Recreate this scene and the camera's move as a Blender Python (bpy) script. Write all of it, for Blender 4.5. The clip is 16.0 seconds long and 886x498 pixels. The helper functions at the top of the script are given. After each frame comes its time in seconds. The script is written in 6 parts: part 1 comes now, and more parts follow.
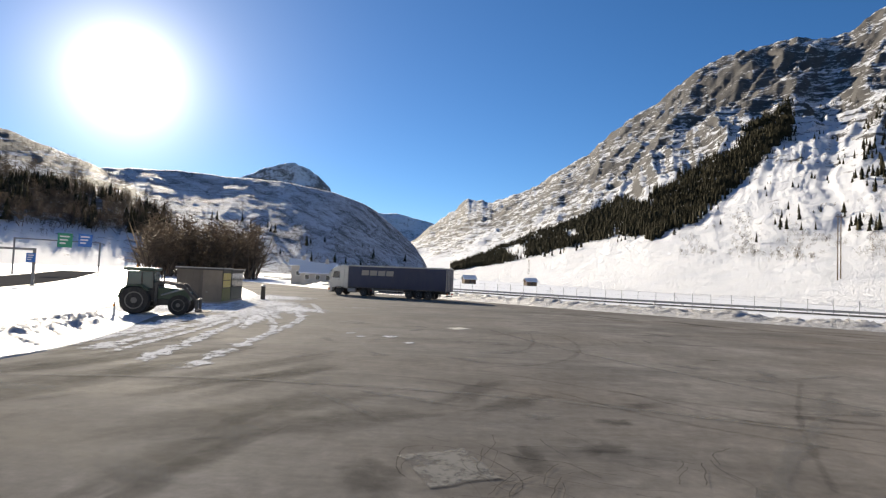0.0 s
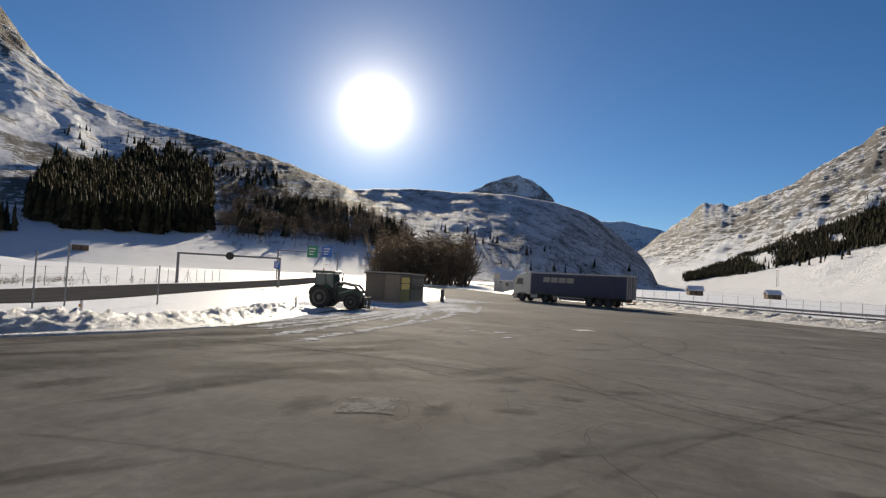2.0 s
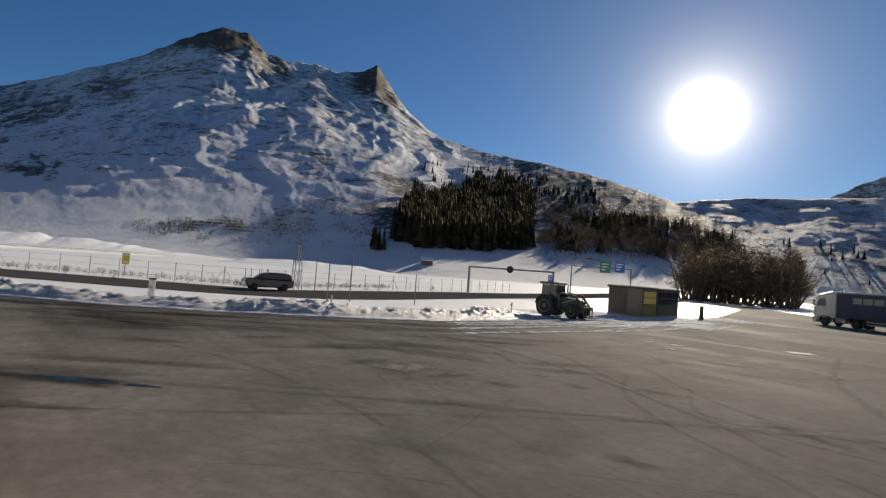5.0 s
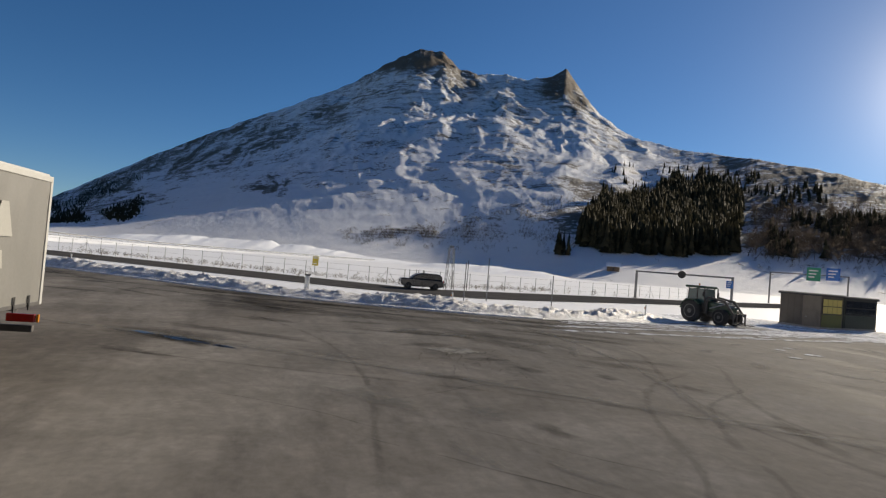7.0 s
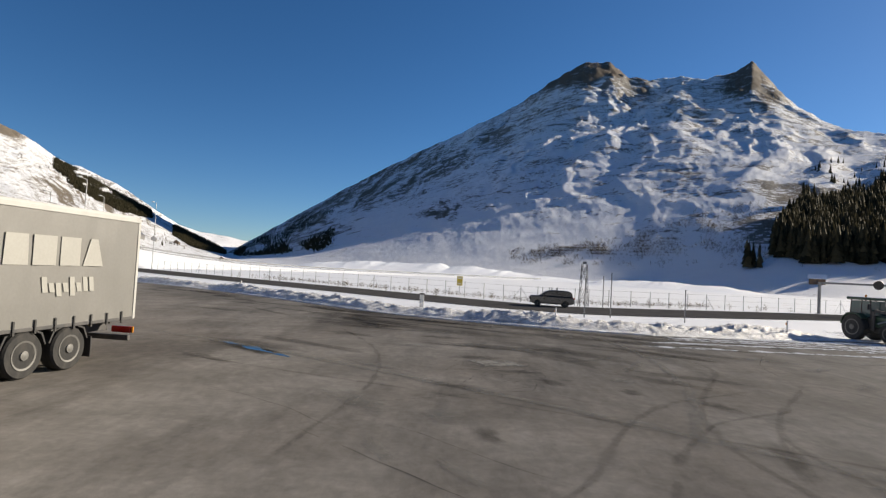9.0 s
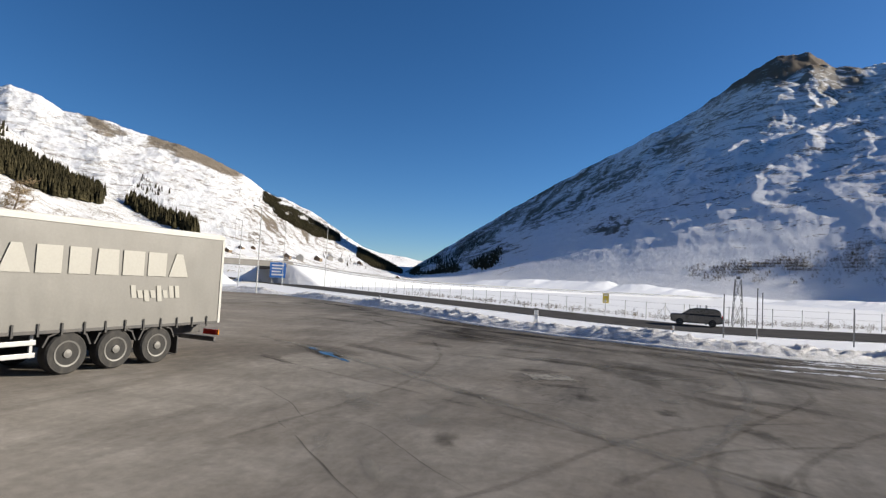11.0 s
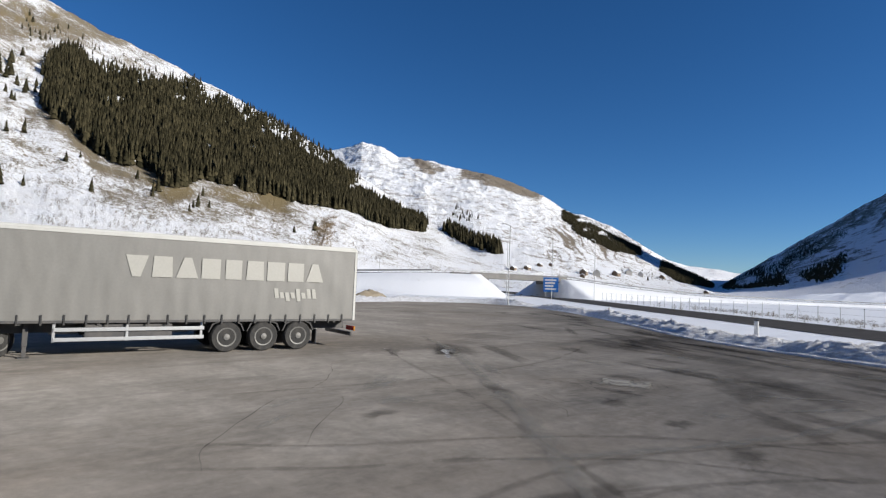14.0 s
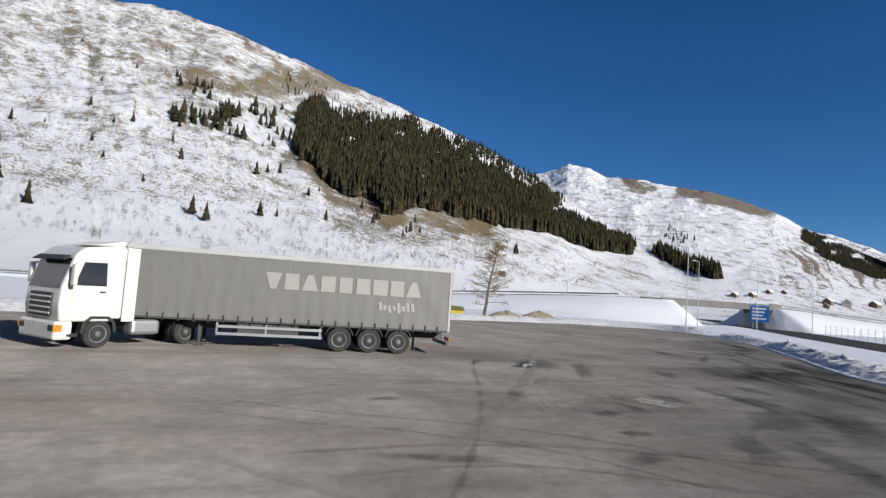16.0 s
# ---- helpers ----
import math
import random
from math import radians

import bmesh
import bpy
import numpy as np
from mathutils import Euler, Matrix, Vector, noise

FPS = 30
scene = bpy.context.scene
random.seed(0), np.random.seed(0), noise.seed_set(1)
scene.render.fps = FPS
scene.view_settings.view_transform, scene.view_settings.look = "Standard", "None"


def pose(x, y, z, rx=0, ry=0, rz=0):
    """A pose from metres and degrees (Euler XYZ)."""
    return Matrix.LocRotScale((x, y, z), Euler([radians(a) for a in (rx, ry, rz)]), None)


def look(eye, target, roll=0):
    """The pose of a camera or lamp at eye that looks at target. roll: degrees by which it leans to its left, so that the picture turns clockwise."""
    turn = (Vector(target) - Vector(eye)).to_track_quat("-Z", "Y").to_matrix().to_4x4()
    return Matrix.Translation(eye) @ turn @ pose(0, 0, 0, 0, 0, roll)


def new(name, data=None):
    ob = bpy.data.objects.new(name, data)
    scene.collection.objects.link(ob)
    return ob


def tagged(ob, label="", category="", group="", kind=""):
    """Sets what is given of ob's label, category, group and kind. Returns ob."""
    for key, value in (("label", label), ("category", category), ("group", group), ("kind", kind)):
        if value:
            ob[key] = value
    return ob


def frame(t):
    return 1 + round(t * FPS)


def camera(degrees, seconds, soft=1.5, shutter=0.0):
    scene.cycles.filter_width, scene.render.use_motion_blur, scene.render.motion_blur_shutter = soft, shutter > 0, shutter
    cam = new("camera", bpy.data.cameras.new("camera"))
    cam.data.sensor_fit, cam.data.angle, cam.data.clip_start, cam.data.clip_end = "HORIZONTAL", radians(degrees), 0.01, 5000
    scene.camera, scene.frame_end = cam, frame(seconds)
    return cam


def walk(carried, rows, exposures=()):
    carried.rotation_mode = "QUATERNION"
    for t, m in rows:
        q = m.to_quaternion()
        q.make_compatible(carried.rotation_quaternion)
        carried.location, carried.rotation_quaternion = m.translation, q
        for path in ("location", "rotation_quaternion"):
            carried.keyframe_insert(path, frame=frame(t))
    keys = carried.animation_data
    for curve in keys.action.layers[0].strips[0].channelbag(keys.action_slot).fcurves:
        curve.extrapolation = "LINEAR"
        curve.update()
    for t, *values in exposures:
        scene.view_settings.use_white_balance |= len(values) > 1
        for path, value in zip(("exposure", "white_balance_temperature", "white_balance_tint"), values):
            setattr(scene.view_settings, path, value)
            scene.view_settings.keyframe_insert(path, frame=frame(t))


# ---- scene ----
cam = camera(76.0, 16.0, 1.3)
PATH = [
    (0.0, 0.000, 0.000, 2.867, 92.86, -2.45, -0.00),
    (0.5, 1.511, -0.558, 2.778, 93.41, -2.83, 5.26),
    (1.0, 3.048, -1.050, 2.730, 93.36, -2.50, 11.06),
    (1.5, 4.527, -1.420, 2.715, 93.04, -2.61, 17.08),
    (2.0, 5.957, -1.612, 2.717, 92.78, -3.03, 22.42),
    (2.5, 7.349, -1.653, 2.718, 93.05, -3.61, 27.53),
    (3.0, 8.782, -1.544, 2.714, 92.91, -4.23, 33.35),
    (3.5, 10.207, -1.338, 2.755, 92.75, -4.71, 39.06),
    (4.0, 11.570, -1.057, 2.777, 92.71, -3.81, 44.29),
    (4.5, 12.849, -0.646, 2.800, 92.99, -4.29, 49.29),
    (5.2, 14.420, 0.150, 2.800, 91.98, -4.24, 56.24),
    (6.0, 15.918, 1.262, 2.800, 90.90, -4.65, 63.24),
    (6.8, 17.068, 2.605, 2.796, 91.06, -4.89, 71.05),
    (7.0, 17.307, 2.973, 2.745, 91.43, -4.83, 73.37),
    (7.5, 17.828, 3.948, 2.772, 91.56, -4.93, 77.87),
    (8.0, 18.245, 4.975, 2.795, 91.51, -4.30, 82.26),
    (8.5, 18.570, 6.006, 2.825, 92.00, -4.11, 86.52),
    (9.0, 18.770, 7.052, 2.922, 92.19, -3.12, 90.72),
    (9.7, 18.850, 8.420, 2.880, 92.45, -3.10, 96.70),
    (10.5, 18.650, 10.000, 2.880, 92.90, -3.05, 103.50),
    (11.3, 18.270, 11.420, 2.880, 93.10, -2.95, 110.35),
    (11.5, 18.180, 11.800, 2.870, 93.00, -2.85, 112.15),
    (12.0, 17.950, 12.920, 2.850, 93.20, -2.85, 117.10),
    (12.5, 17.450, 14.050, 2.840, 93.05, -2.65, 122.25),
    (13.0, 16.850, 15.200, 2.820, 93.20, -2.50, 127.45),
    (13.5, 16.180, 16.350, 2.780, 93.20, -2.30, 132.60),
    (14.0, 15.480, 17.450, 2.750, 93.35, -2.25, 137.65),
    (14.5, 14.750, 18.550, 2.745, 93.95, -2.65, 142.75),
    (15.0, 14.000, 19.650, 2.720, 93.50, -2.80, 147.95),
    (15.5, 13.351, 21.006, 2.788, 93.44, -3.29, 153.16),
    (16.0, 12.698, 22.366, 2.823, 94.52, -3.91, 158.26),
]
walk(cam, [(t, pose(*r)) for t, *r in PATH], exposures=[(0.0, 0.9, 7400, 10), (1.0, 0.60, 7500, 10), (2.5, 0.24, 7650, 10), (4.5, 0.17, 7700, 10), (7.0, 0.38, 7600, 10),
                                                                  (9.0, 0.66, 7400, 10), (12.0, 0.75, 6850, 10), (14.0, 0.5, 6450, 10), (16.0, 0.33, 6350, 10)])

# ---------------------------------------------------------------- light
SUN_BEARING, SUN_HEIGHT = 28.5, 21.0          # degrees, counter-clockwise from +y, and above the horizon
SUN = Vector((-math.sin(radians(SUN_BEARING)) * math.cos(radians(SUN_HEIGHT)),
              math.cos(radians(SUN_BEARING)) * math.cos(radians(SUN_HEIGHT)), math.sin(radians(SUN_HEIGHT))))
world = bpy.data.worlds.new("winter_sky")
scene.world = world
world.use_nodes = True
wn, wl = world.node_tree.nodes, world.node_tree.links
sky = wn.new("ShaderNodeTexSky")
sky.sky_type, sky.sun_disc = "NISHITA", False
sky.sun_elevation, sky.sun_rotation = radians(SUN_HEIGHT), radians(-SUN_BEARING)
sky.altitude, sky.air_density, sky.dust_density, sky.ozone_density = 2400, 1.0, 0.2, 4.5
deep = wn.new("ShaderNodeHueSaturation")        # clear, dry alpine air
deep.inputs["Saturation"].default_value, deep.inputs["Value"].default_value = 1.17, 1.0
wl.new(sky.outputs[0], deep.inputs["Color"])
violet = wn.new("ShaderNodeVectorMath")
violet.operation, violet.inputs[1].default_value = "MULTIPLY", (0.93, 0.985, 1.07)
wl.new(deep.outputs[0], violet.inputs[0])
wl.new(violet.outputs[0], wn["Background"].inputs[0])
wn["Background"].inputs[1].default_value = 0.066
# sun disc and its glare painted into the sky, apart from the lamp's direction
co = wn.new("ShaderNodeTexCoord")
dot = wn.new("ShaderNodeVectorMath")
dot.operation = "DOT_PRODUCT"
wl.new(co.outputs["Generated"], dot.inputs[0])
# centre of the painted glare, about 5 degrees below SUN
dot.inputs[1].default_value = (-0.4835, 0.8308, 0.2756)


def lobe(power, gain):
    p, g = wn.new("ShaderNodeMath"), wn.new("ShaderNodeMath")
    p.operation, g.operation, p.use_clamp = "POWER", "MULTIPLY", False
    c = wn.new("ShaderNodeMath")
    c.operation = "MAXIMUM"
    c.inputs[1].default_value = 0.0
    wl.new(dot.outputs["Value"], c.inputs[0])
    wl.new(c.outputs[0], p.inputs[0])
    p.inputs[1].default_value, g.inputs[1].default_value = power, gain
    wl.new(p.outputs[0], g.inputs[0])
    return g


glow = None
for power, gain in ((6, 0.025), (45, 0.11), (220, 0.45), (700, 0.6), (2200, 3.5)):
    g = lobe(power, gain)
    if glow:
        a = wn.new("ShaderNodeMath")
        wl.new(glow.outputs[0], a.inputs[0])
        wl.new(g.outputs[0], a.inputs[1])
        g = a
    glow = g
glare, add = wn.new("ShaderNodeBackground"), wn.new("ShaderNodeAddShader")
glare.inputs[0].default_value = (1.0, 0.98, 0.94, 1)
wl.new(glow.outputs[0], glare.inputs[1])
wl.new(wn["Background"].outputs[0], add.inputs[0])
wl.new(glare.outputs[0], add.inputs[1])
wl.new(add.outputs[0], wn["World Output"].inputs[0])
lamp = bpy.data.lights.new("sun", "SUN")
lamp.energy, lamp.angle, lamp.color = 5.0, radians(0.53), (1.0, 0.95, 0.86)
new("sun", lamp).matrix_world = look(SUN * 50, (0, 0, 0))


# ---------------------------------------------------------------- materials
def shader(name, rough=0.6, metal=0.0, color=(0.5, 0.5, 0.5)):
    m = bpy.data.materials.new(name)
    m.use_nodes = True
    b = m.node_tree.nodes["Principled BSDF"]
    b.inputs["Base Color"].default_value = (*color, 1)
    b.inputs["Roughness"].default_value, b.inputs["Metallic"].default_value = rough, metal
    return m, m.node_tree.nodes, m.node_tree.links, b


def tex(n, l, scale, detail=6, rough=0.6, stretch=(1, 1, 1), kind="Object"):
    c, mp, t = n.new("ShaderNodeTexCoord"), n.new("ShaderNodeMapping"), n.new("ShaderNodeTexNoise")
    mp.inputs["Scale"].default_value = stretch
    l.new(c.outputs[kind], mp.inputs[0])
    l.new(mp.outputs[0], t.inputs["Vector"])
    t.inputs["Scale"].default_value, t.inputs["Detail"].default_value, t.inputs["Roughness"].default_value = scale, detail, rough
    return t


def ramp(n, l, source, stops):
    r = n.new("ShaderNodeValToRGB")
    while len(r.color_ramp.elements) < len(stops):
        r.color_ramp.elements.new(0.5)
    for e, (p, c) in zip(r.color_ramp.elements, stops):
        e.position = p
        e.color = (*c, 1) if len(c) == 3 else c
    l.new(source, r.inputs[0])
    return r


def mix(n, l, factor, a, b, mode="MIX"):
    x = n.new("ShaderNodeMix")
    x.data_type, x.blend_type = "RGBA", mode
    for sock, v in ((x.inputs[0], factor), (x.inputs[6], a), (x.inputs[7], b)):
        if isinstance(v, (int, float)):
            sock.default_value = v
        elif isinstance(v, tuple):
            sock.default_value = (*v, 1)
        else:
            l.new(v, sock)
    return x.outputs[2]


def math_node(n, l, op, a, b=0.0, clamp=False):
    x = n.new("ShaderNodeMath")
    x.operation, x.use_clamp = op, clamp
    for sock, v in zip(x.inputs, (a, b)):
        if isinstance(v, (int, float)):
            sock.default_value = v
        else:
            l.new(v, sock)
    return x.outputs[0]


def bump(n, l, b, height, strength=0.3, distance=0.05):
    x = n.new("ShaderNodeBump")
    x.inputs["Strength"].default_value, x.inputs["Distance"].default_value = strength, distance
    l.new(height, x.inputs["Height"])
    l.new(x.outputs[0], b.inputs["Normal"])


def paint(name, color, rough=0.4, metal=0.0, grime=0.25, scale=3.0, dirt=(0.12, 0.10, 0.08), coat=0.0, relief=0.0):
    """Painted, plastic or metal surface: fine mottling, streaks of road dirt, uneven gloss."""
    m, n, l, b = shader(name, rough, metal, color)
    t, f = tex(n, l, scale, 8, 0.65, (1, 1, 0.5)), tex(n, l, scale * 14, 4)
    g = ramp(n, l, t.outputs[0], [(0.42, (0, 0, 0)), (0.85, (grime, grime, grime))])
    c = mix(n, l, g.outputs[0], color, dirt)
    c = mix(n, l, 0.12, c, f.outputs[0], "OVERLAY")
    l.new(c, b.inputs["Base Color"])
    r = math_node(n, l, "MULTIPLY_ADD", t.outputs[0], 0.25)
    r.node.inputs[2].default_value = max(0.03, rough - 0.12)
    l.new(r, b.inputs["Roughness"])
    b.inputs["Coat Weight"].default_value = coat
    if relief:
        bump(n, l, b, f.outputs[0], 0.5, relief)
    return m


def glass(name, color=(0.02, 0.025, 0.03), rough=0.06):
    """Tinted pane seen from outside."""
    m, n, l, b = shader(name, rough, 0.0, color)
    b.inputs["Specular IOR Level"].default_value = 0.9
    t = tex(n, l, 5.0, 4)
    r = ramp(n, l, t.outputs[0], [(0.4, (rough, rough, rough)), (0.8, (rough + 0.2,) * 3)])
    l.new(r.outputs[0], b.inputs["Roughness"])
    return m


def make_snow(name, dirt=0.0, tint=(0.84, 0.86, 0.89), crumb=0.10):
    m, n, l, b = shader(name, 0.55, 0, tint)
    big, mid, fine = tex(n, l, 0.05, 6), tex(n, l, 2.2, 9, 0.75), tex(n, l, 18, 4)
    d = ramp(n, l, mid.outputs[0], [(0.5 - 0.12 * dirt, (0, 0, 0)), (0.72, (dirt, dirt, dirt))])
    c = mix(n, l, d.outputs[0], tint, (0.26, 0.23, 0.20))
    v = ramp(n, l, big.outputs[0], [(0.3, (0.93, 0.94, 0.96)), (0.7, (1, 1, 1))])
    l.new(mix(n, l, 1.0, c, v.outputs[0], "MULTIPLY"), b.inputs["Base Color"])
    h = math_node(n, l, "ADD", mid.outputs[0], fine.outputs[0])
    bump(n, l, b, h, 0.7, crumb)
    return m


def make_field():
    """Snow over meadow: wind ripples and stalks that poke through."""
    m, n, l, b = shader("field_snow", 0.55)
    big, mid = tex(n, l, 0.012, 8, 0.6), tex(n, l, 0.25, 8, 0.7)
    k = math_node(n, l, "MULTIPLY", big.outputs[0], mid.outputs[0])
    d = ramp(n, l, k, [(0.33, (0, 0, 0)), (0.42, (0.5, 0.5, 0.5))])
    c = mix(n, l, d.outputs[0], (0.76, 0.775, 0.80), (0.33, 0.29, 0.23))
    l.new(c, b.inputs["Base Color"])
    bump(n, l, b, mid.outputs[0], 0.4, 0.6)
    return m


def make_asphalt():
    """Old lorry-park asphalt: salt-bleached grey, brown stains, dark damp streaks that shine a little."""
    m, n, l, b = shader("asphalt", 0.9)
    big, mid, small, fine = tex(n, l, 0.06, 8, 0.62, (1, 1.6, 1)), tex(n, l, 0.45, 10, 0.75), tex(n, l, 3.5, 8, 0.75), tex(n, l, 90, 3)
    wet, streak = tex(n, l, 0.10, 10, 0.72, (0.5, 1.5, 1)), tex(n, l, 0.8, 8, 0.7, (0.2, 1.0, 1))
    c = ramp(n, l, mid.outputs[0], [(0.25, (0.185, 0.170, 0.150)), (0.5, (0.255, 0.235, 0.210)), (0.75, (0.33, 0.305, 0.275))]).outputs[0]
    brown = ramp(n, l, big.outputs[0], [(0.45, (0, 0, 0)), (0.7, (0.6, 0.6, 0.6))])
    c = mix(n, l, brown.outputs[0], c, (0.155, 0.122, 0.092))
    k = math_node(n, l, "MULTIPLY_ADD", streak.outputs[0], 0.45)
    l.new(wet.outputs[0], k.node.inputs[2])
    geo, sep = n.new("ShaderNodeNewGeometry"), n.new("ShaderNodeSeparateXYZ")
    l.new(geo.outputs["Position"], sep.inputs[0])
    belt = math_node(n, l, "SUBTRACT", math_node(n, l, "MULTIPLY", sep.outputs["Y"], 0.045), math_node(n, l, "MULTIPLY", sep.outputs["X"], 0.043))
    belt = ramp(n, l, math_node(n, l, "SUBTRACT", belt, 0.25), [(0.0, (0, 0, 0)), (0.3, (1, 1, 1)), (0.8, (1, 1, 1)), (1.0, (0.3, 0.3, 0.3))])
    west_half = ramp(n, l, math_node(n, l, "MULTIPLY", math_node(n, l, "ADD", sep.outputs["X"], 30.0), 0.025), [(0.45, (1, 1, 1)), (0.85, (0, 0, 0))])
    drying = math_node(n, l, "MULTIPLY", belt.outputs[0], west_half.outputs[0])      # meltwater spreads from the west bank
    k = math_node(n, l, "ADD", k, math_node(n, l, "MULTIPLY", drying, 0.11))
    damp = ramp(n, l, k, [(0.70, (0, 0, 0)), (0.92, (0.7, 0.7, 0.7))])
    c = mix(n, l, damp.outputs[0], c, (0.052, 0.049, 0.046))
    patch = tex(n, l, 0.22, 9, 0.68, (1.5, 0.8, 1))
    worn = ramp(n, l, patch.outputs[0], [(0.42, (0, 0, 0)), (0.50, (0.22, 0.22, 0.22)), (0.60, (0.40, 0.40, 0.40)), (0.68, (0.62, 0.62, 0.62))])
    c = mix(n, l, worn.outputs[0], c, (0.115, 0.104, 0.092))
    for t, lo, hi in ((small, 0.82, 1.20), (fine, 0.84, 1.16)):
        speck = ramp(n, l, t.outputs[0], [(0.3, (lo, lo, lo)), (0.7, (hi, hi, hi))])
        c = mix(n, l, 1.0, c, speck.outputs[0], "MULTIPLY")
    l.new(c, b.inputs["Base Color"])
    r = ramp(n, l, k, [(0.70, (0.95, 0.95, 0.95)), (0.9, (0.8, 0.8, 0.8))])
    l.new(r.outputs[0], b.inputs["Roughness"])
    b.inputs["Specular IOR Level"].default_value = 0.05
    b.inputs["Diffuse Roughness"].default_value = 0.5
    h = math_node(n, l, "ADD", fine.outputs[0], small.outputs[0])
    bump(n, l, b, h, 0.5, 0.015)
    return m


def make_smear(name, color, cover, crisp=0.0):
    """Worn mark on the asphalt that lets the ground show through."""
    m, n, l, b = shader(name, 0.9, 0, color)
    b.inputs["Specular IOR Level"].default_value = 0.05
    t = tex(n, l, 2.2, 8, 0.75)
    r = ramp(n, l, t.outputs[0], [(0.3, (0.25, 0.25, 0.25)), (0.7, (1, 1, 1))])
    soft = n.new("ShaderNodeAttribute")
    soft.attribute_name = "soft"
    s = math_node(n, l, "MULTIPLY", r.outputs[0], soft.outputs["Fac"])
    if crisp:
        s = math_node(n, l, "ADD", s, math_node(n, l, "MULTIPLY", math_node(n, l, "SUBTRACT", t.outputs[0], 0.5), crisp))
        s = ramp(n, l, s, [(0.2, (0, 0, 0)), (0.65, (1, 1, 1))]).outputs[0]
    f = math_node(n, l, "MULTIPLY", s, cover)
    b.inputs["Diffuse Roughness"].default_value = 0.5
    clear, mx = n.new("ShaderNodeBsdfTransparent"), n.new("ShaderNodeMixShader")
    l.new(f, mx.inputs[0])
    l.new(clear.outputs[0], mx.inputs[1])
    l.new(b.outputs[0], mx.inputs[2])
    l.new(mx.outputs[0], n["Material Output"].inputs[0])
    return m


def make_mountain(name, rock, rock2, share, grain, cap, strata=2.5, relief=0.8, steep=0.55, speck=1.9):
    """Snow on rock: bare where the wall is steep or where the "bare" attribute says so; strata, scree and scrub break the edge.
    share: how much of a plain slope is bare."""
    m, n, l, b = shader(name, 0.75)
    b.inputs["Specular IOR Level"].default_value = 0.06
    geo, att = n.new("ShaderNodeNewGeometry"), n.new("ShaderNodeAttribute")
    att.attribute_name = "bare"
    sep = n.new("ShaderNodeSeparateXYZ")
    l.new(geo.outputs["Normal"], sep.inputs[0])
    big, mid, fine = tex(n, l, grain * 0.22, 8, 0.6), tex(n, l, grain, 10, 0.7, (1, 1, strata)), tex(n, l, grain * 7, 8, 0.75, (1, 1, strata * 0.9))
    a = math_node(n, l, "MULTIPLY_ADD", sep.outputs["Z"], -steep)
    a.node.inputs[2].default_value = share + 0.42 + 0.93 * (steep - 0.55)
    for t, k in ((big, 1.0), (mid, 2.5 if strata > 2.9 else 1.3), (fine, speck)):
        d = math_node(n, l, "SUBTRACT", t.outputs[0], 0.5)
        a = math_node(n, l, "ADD", a, math_node(n, l, "MULTIPLY", d, k))
    a = math_node(n, l, "ADD", a, att.outputs["Fac"])
    mask = ramp(n, l, a, [(0.46, (0, 0, 0)), (0.55, (1, 1, 1))])
    rk = ramp(n, l, fine.outputs[0], [(0.3, rock2), (0.55, rock), (0.75, tuple(min(1, 1.4 * v) for v in rock))])
    capped = ramp(n, l, att.outputs["Fac"], [(0.30, (0, 0, 0)), (0.5, (0.85, 0.85, 0.85))])
    rc = mix(n, l, capped.outputs[0], rk.outputs[0], mix(n, l, 0.6, cap, rk.outputs[0], "OVERLAY"))
    sn = ramp(n, l, mid.outputs[0], [(0.3, (0.68, 0.70, 0.74)), (0.7, (0.77, 0.775, 0.79))])
    l.new(mix(n, l, mask.outputs[0], sn.outputs[0], rc), b.inputs["Base Color"])
    bump(n, l, b, math_node(n, l, "ADD", fine.outputs[0], mid.outputs[0]), relief, 0.18 / grain)
    return m


def make_foliage(name, dark, light):
    m, n, l, b = shader(name, 0.8)
    b.inputs["Specular IOR Level"].default_value = 0.03
    g = n.new("ShaderNodeNewGeometry")
    r = ramp(n, l, g.outputs["Random Per Island"], [(0.0, dark), (1.0, light)])
    t = tex(n, l, 0.6, 6, 0.7)
    l.new(mix(n, l, 0.5, r.outputs[0], t.outputs[0], "OVERLAY"), b.inputs["Base Color"])
    return m


SNOW, BANK, FIELD, ASPHALT = make_snow("snow"), make_snow("ploughed_snow", 0.8, (0.79, 0.795, 0.81), 0.22), make_field(), make_asphalt()
DIRTYBANK = make_snow("dirty_roadside_snow", 1.0, (0.60, 0.595, 0.59), 0.25)
ROAD = paint("road_asphalt", (0.062, 0.061, 0.063), 0.85, 0, 0.6, 0.5, (0.115, 0.112, 0.11), relief=0.01)
ROAD.node_tree.nodes["Principled BSDF"].inputs["Specular IOR Level"].default_value = 0.0
DECK = paint("weathered_deck_concrete", (0.16, 0.155, 0.147), 0.9, 0, 0.5, 0.6, (0.08, 0.076, 0.07), relief=0.01)
MUD = paint("frozen_earth", (0.23, 0.19, 0.13), 0.9, 0, 0.6, 1.0, (0.36, 0.33, 0.28), relief=0.08)
WHITE = paint("white_cab_paint", (0.64, 0.635, 0.58), 0.28, 0, 0.18, 1.2, coat=0.4)
TRIM = paint("black_plastic", (0.02, 0.02, 0.021), 0.5, 0, 0.4, 4, (0.10, 0.09, 0.08))
RUBBER = paint("tyre_rubber", (0.018, 0.018, 0.018), 0.85, 0, 0.6, 6, (0.10, 0.09, 0.08), relief=0.01)
STEEL = paint("galvanised_steel", (0.40, 0.41, 0.42), 0.5, 0.7, 0.4, 4, (0.18, 0.16, 0.14))
DULL = paint("dull_grey_steel", (0.20, 0.205, 0.21), 0.6, 0.2, 0.4, 4, (0.14, 0.13, 0.12))
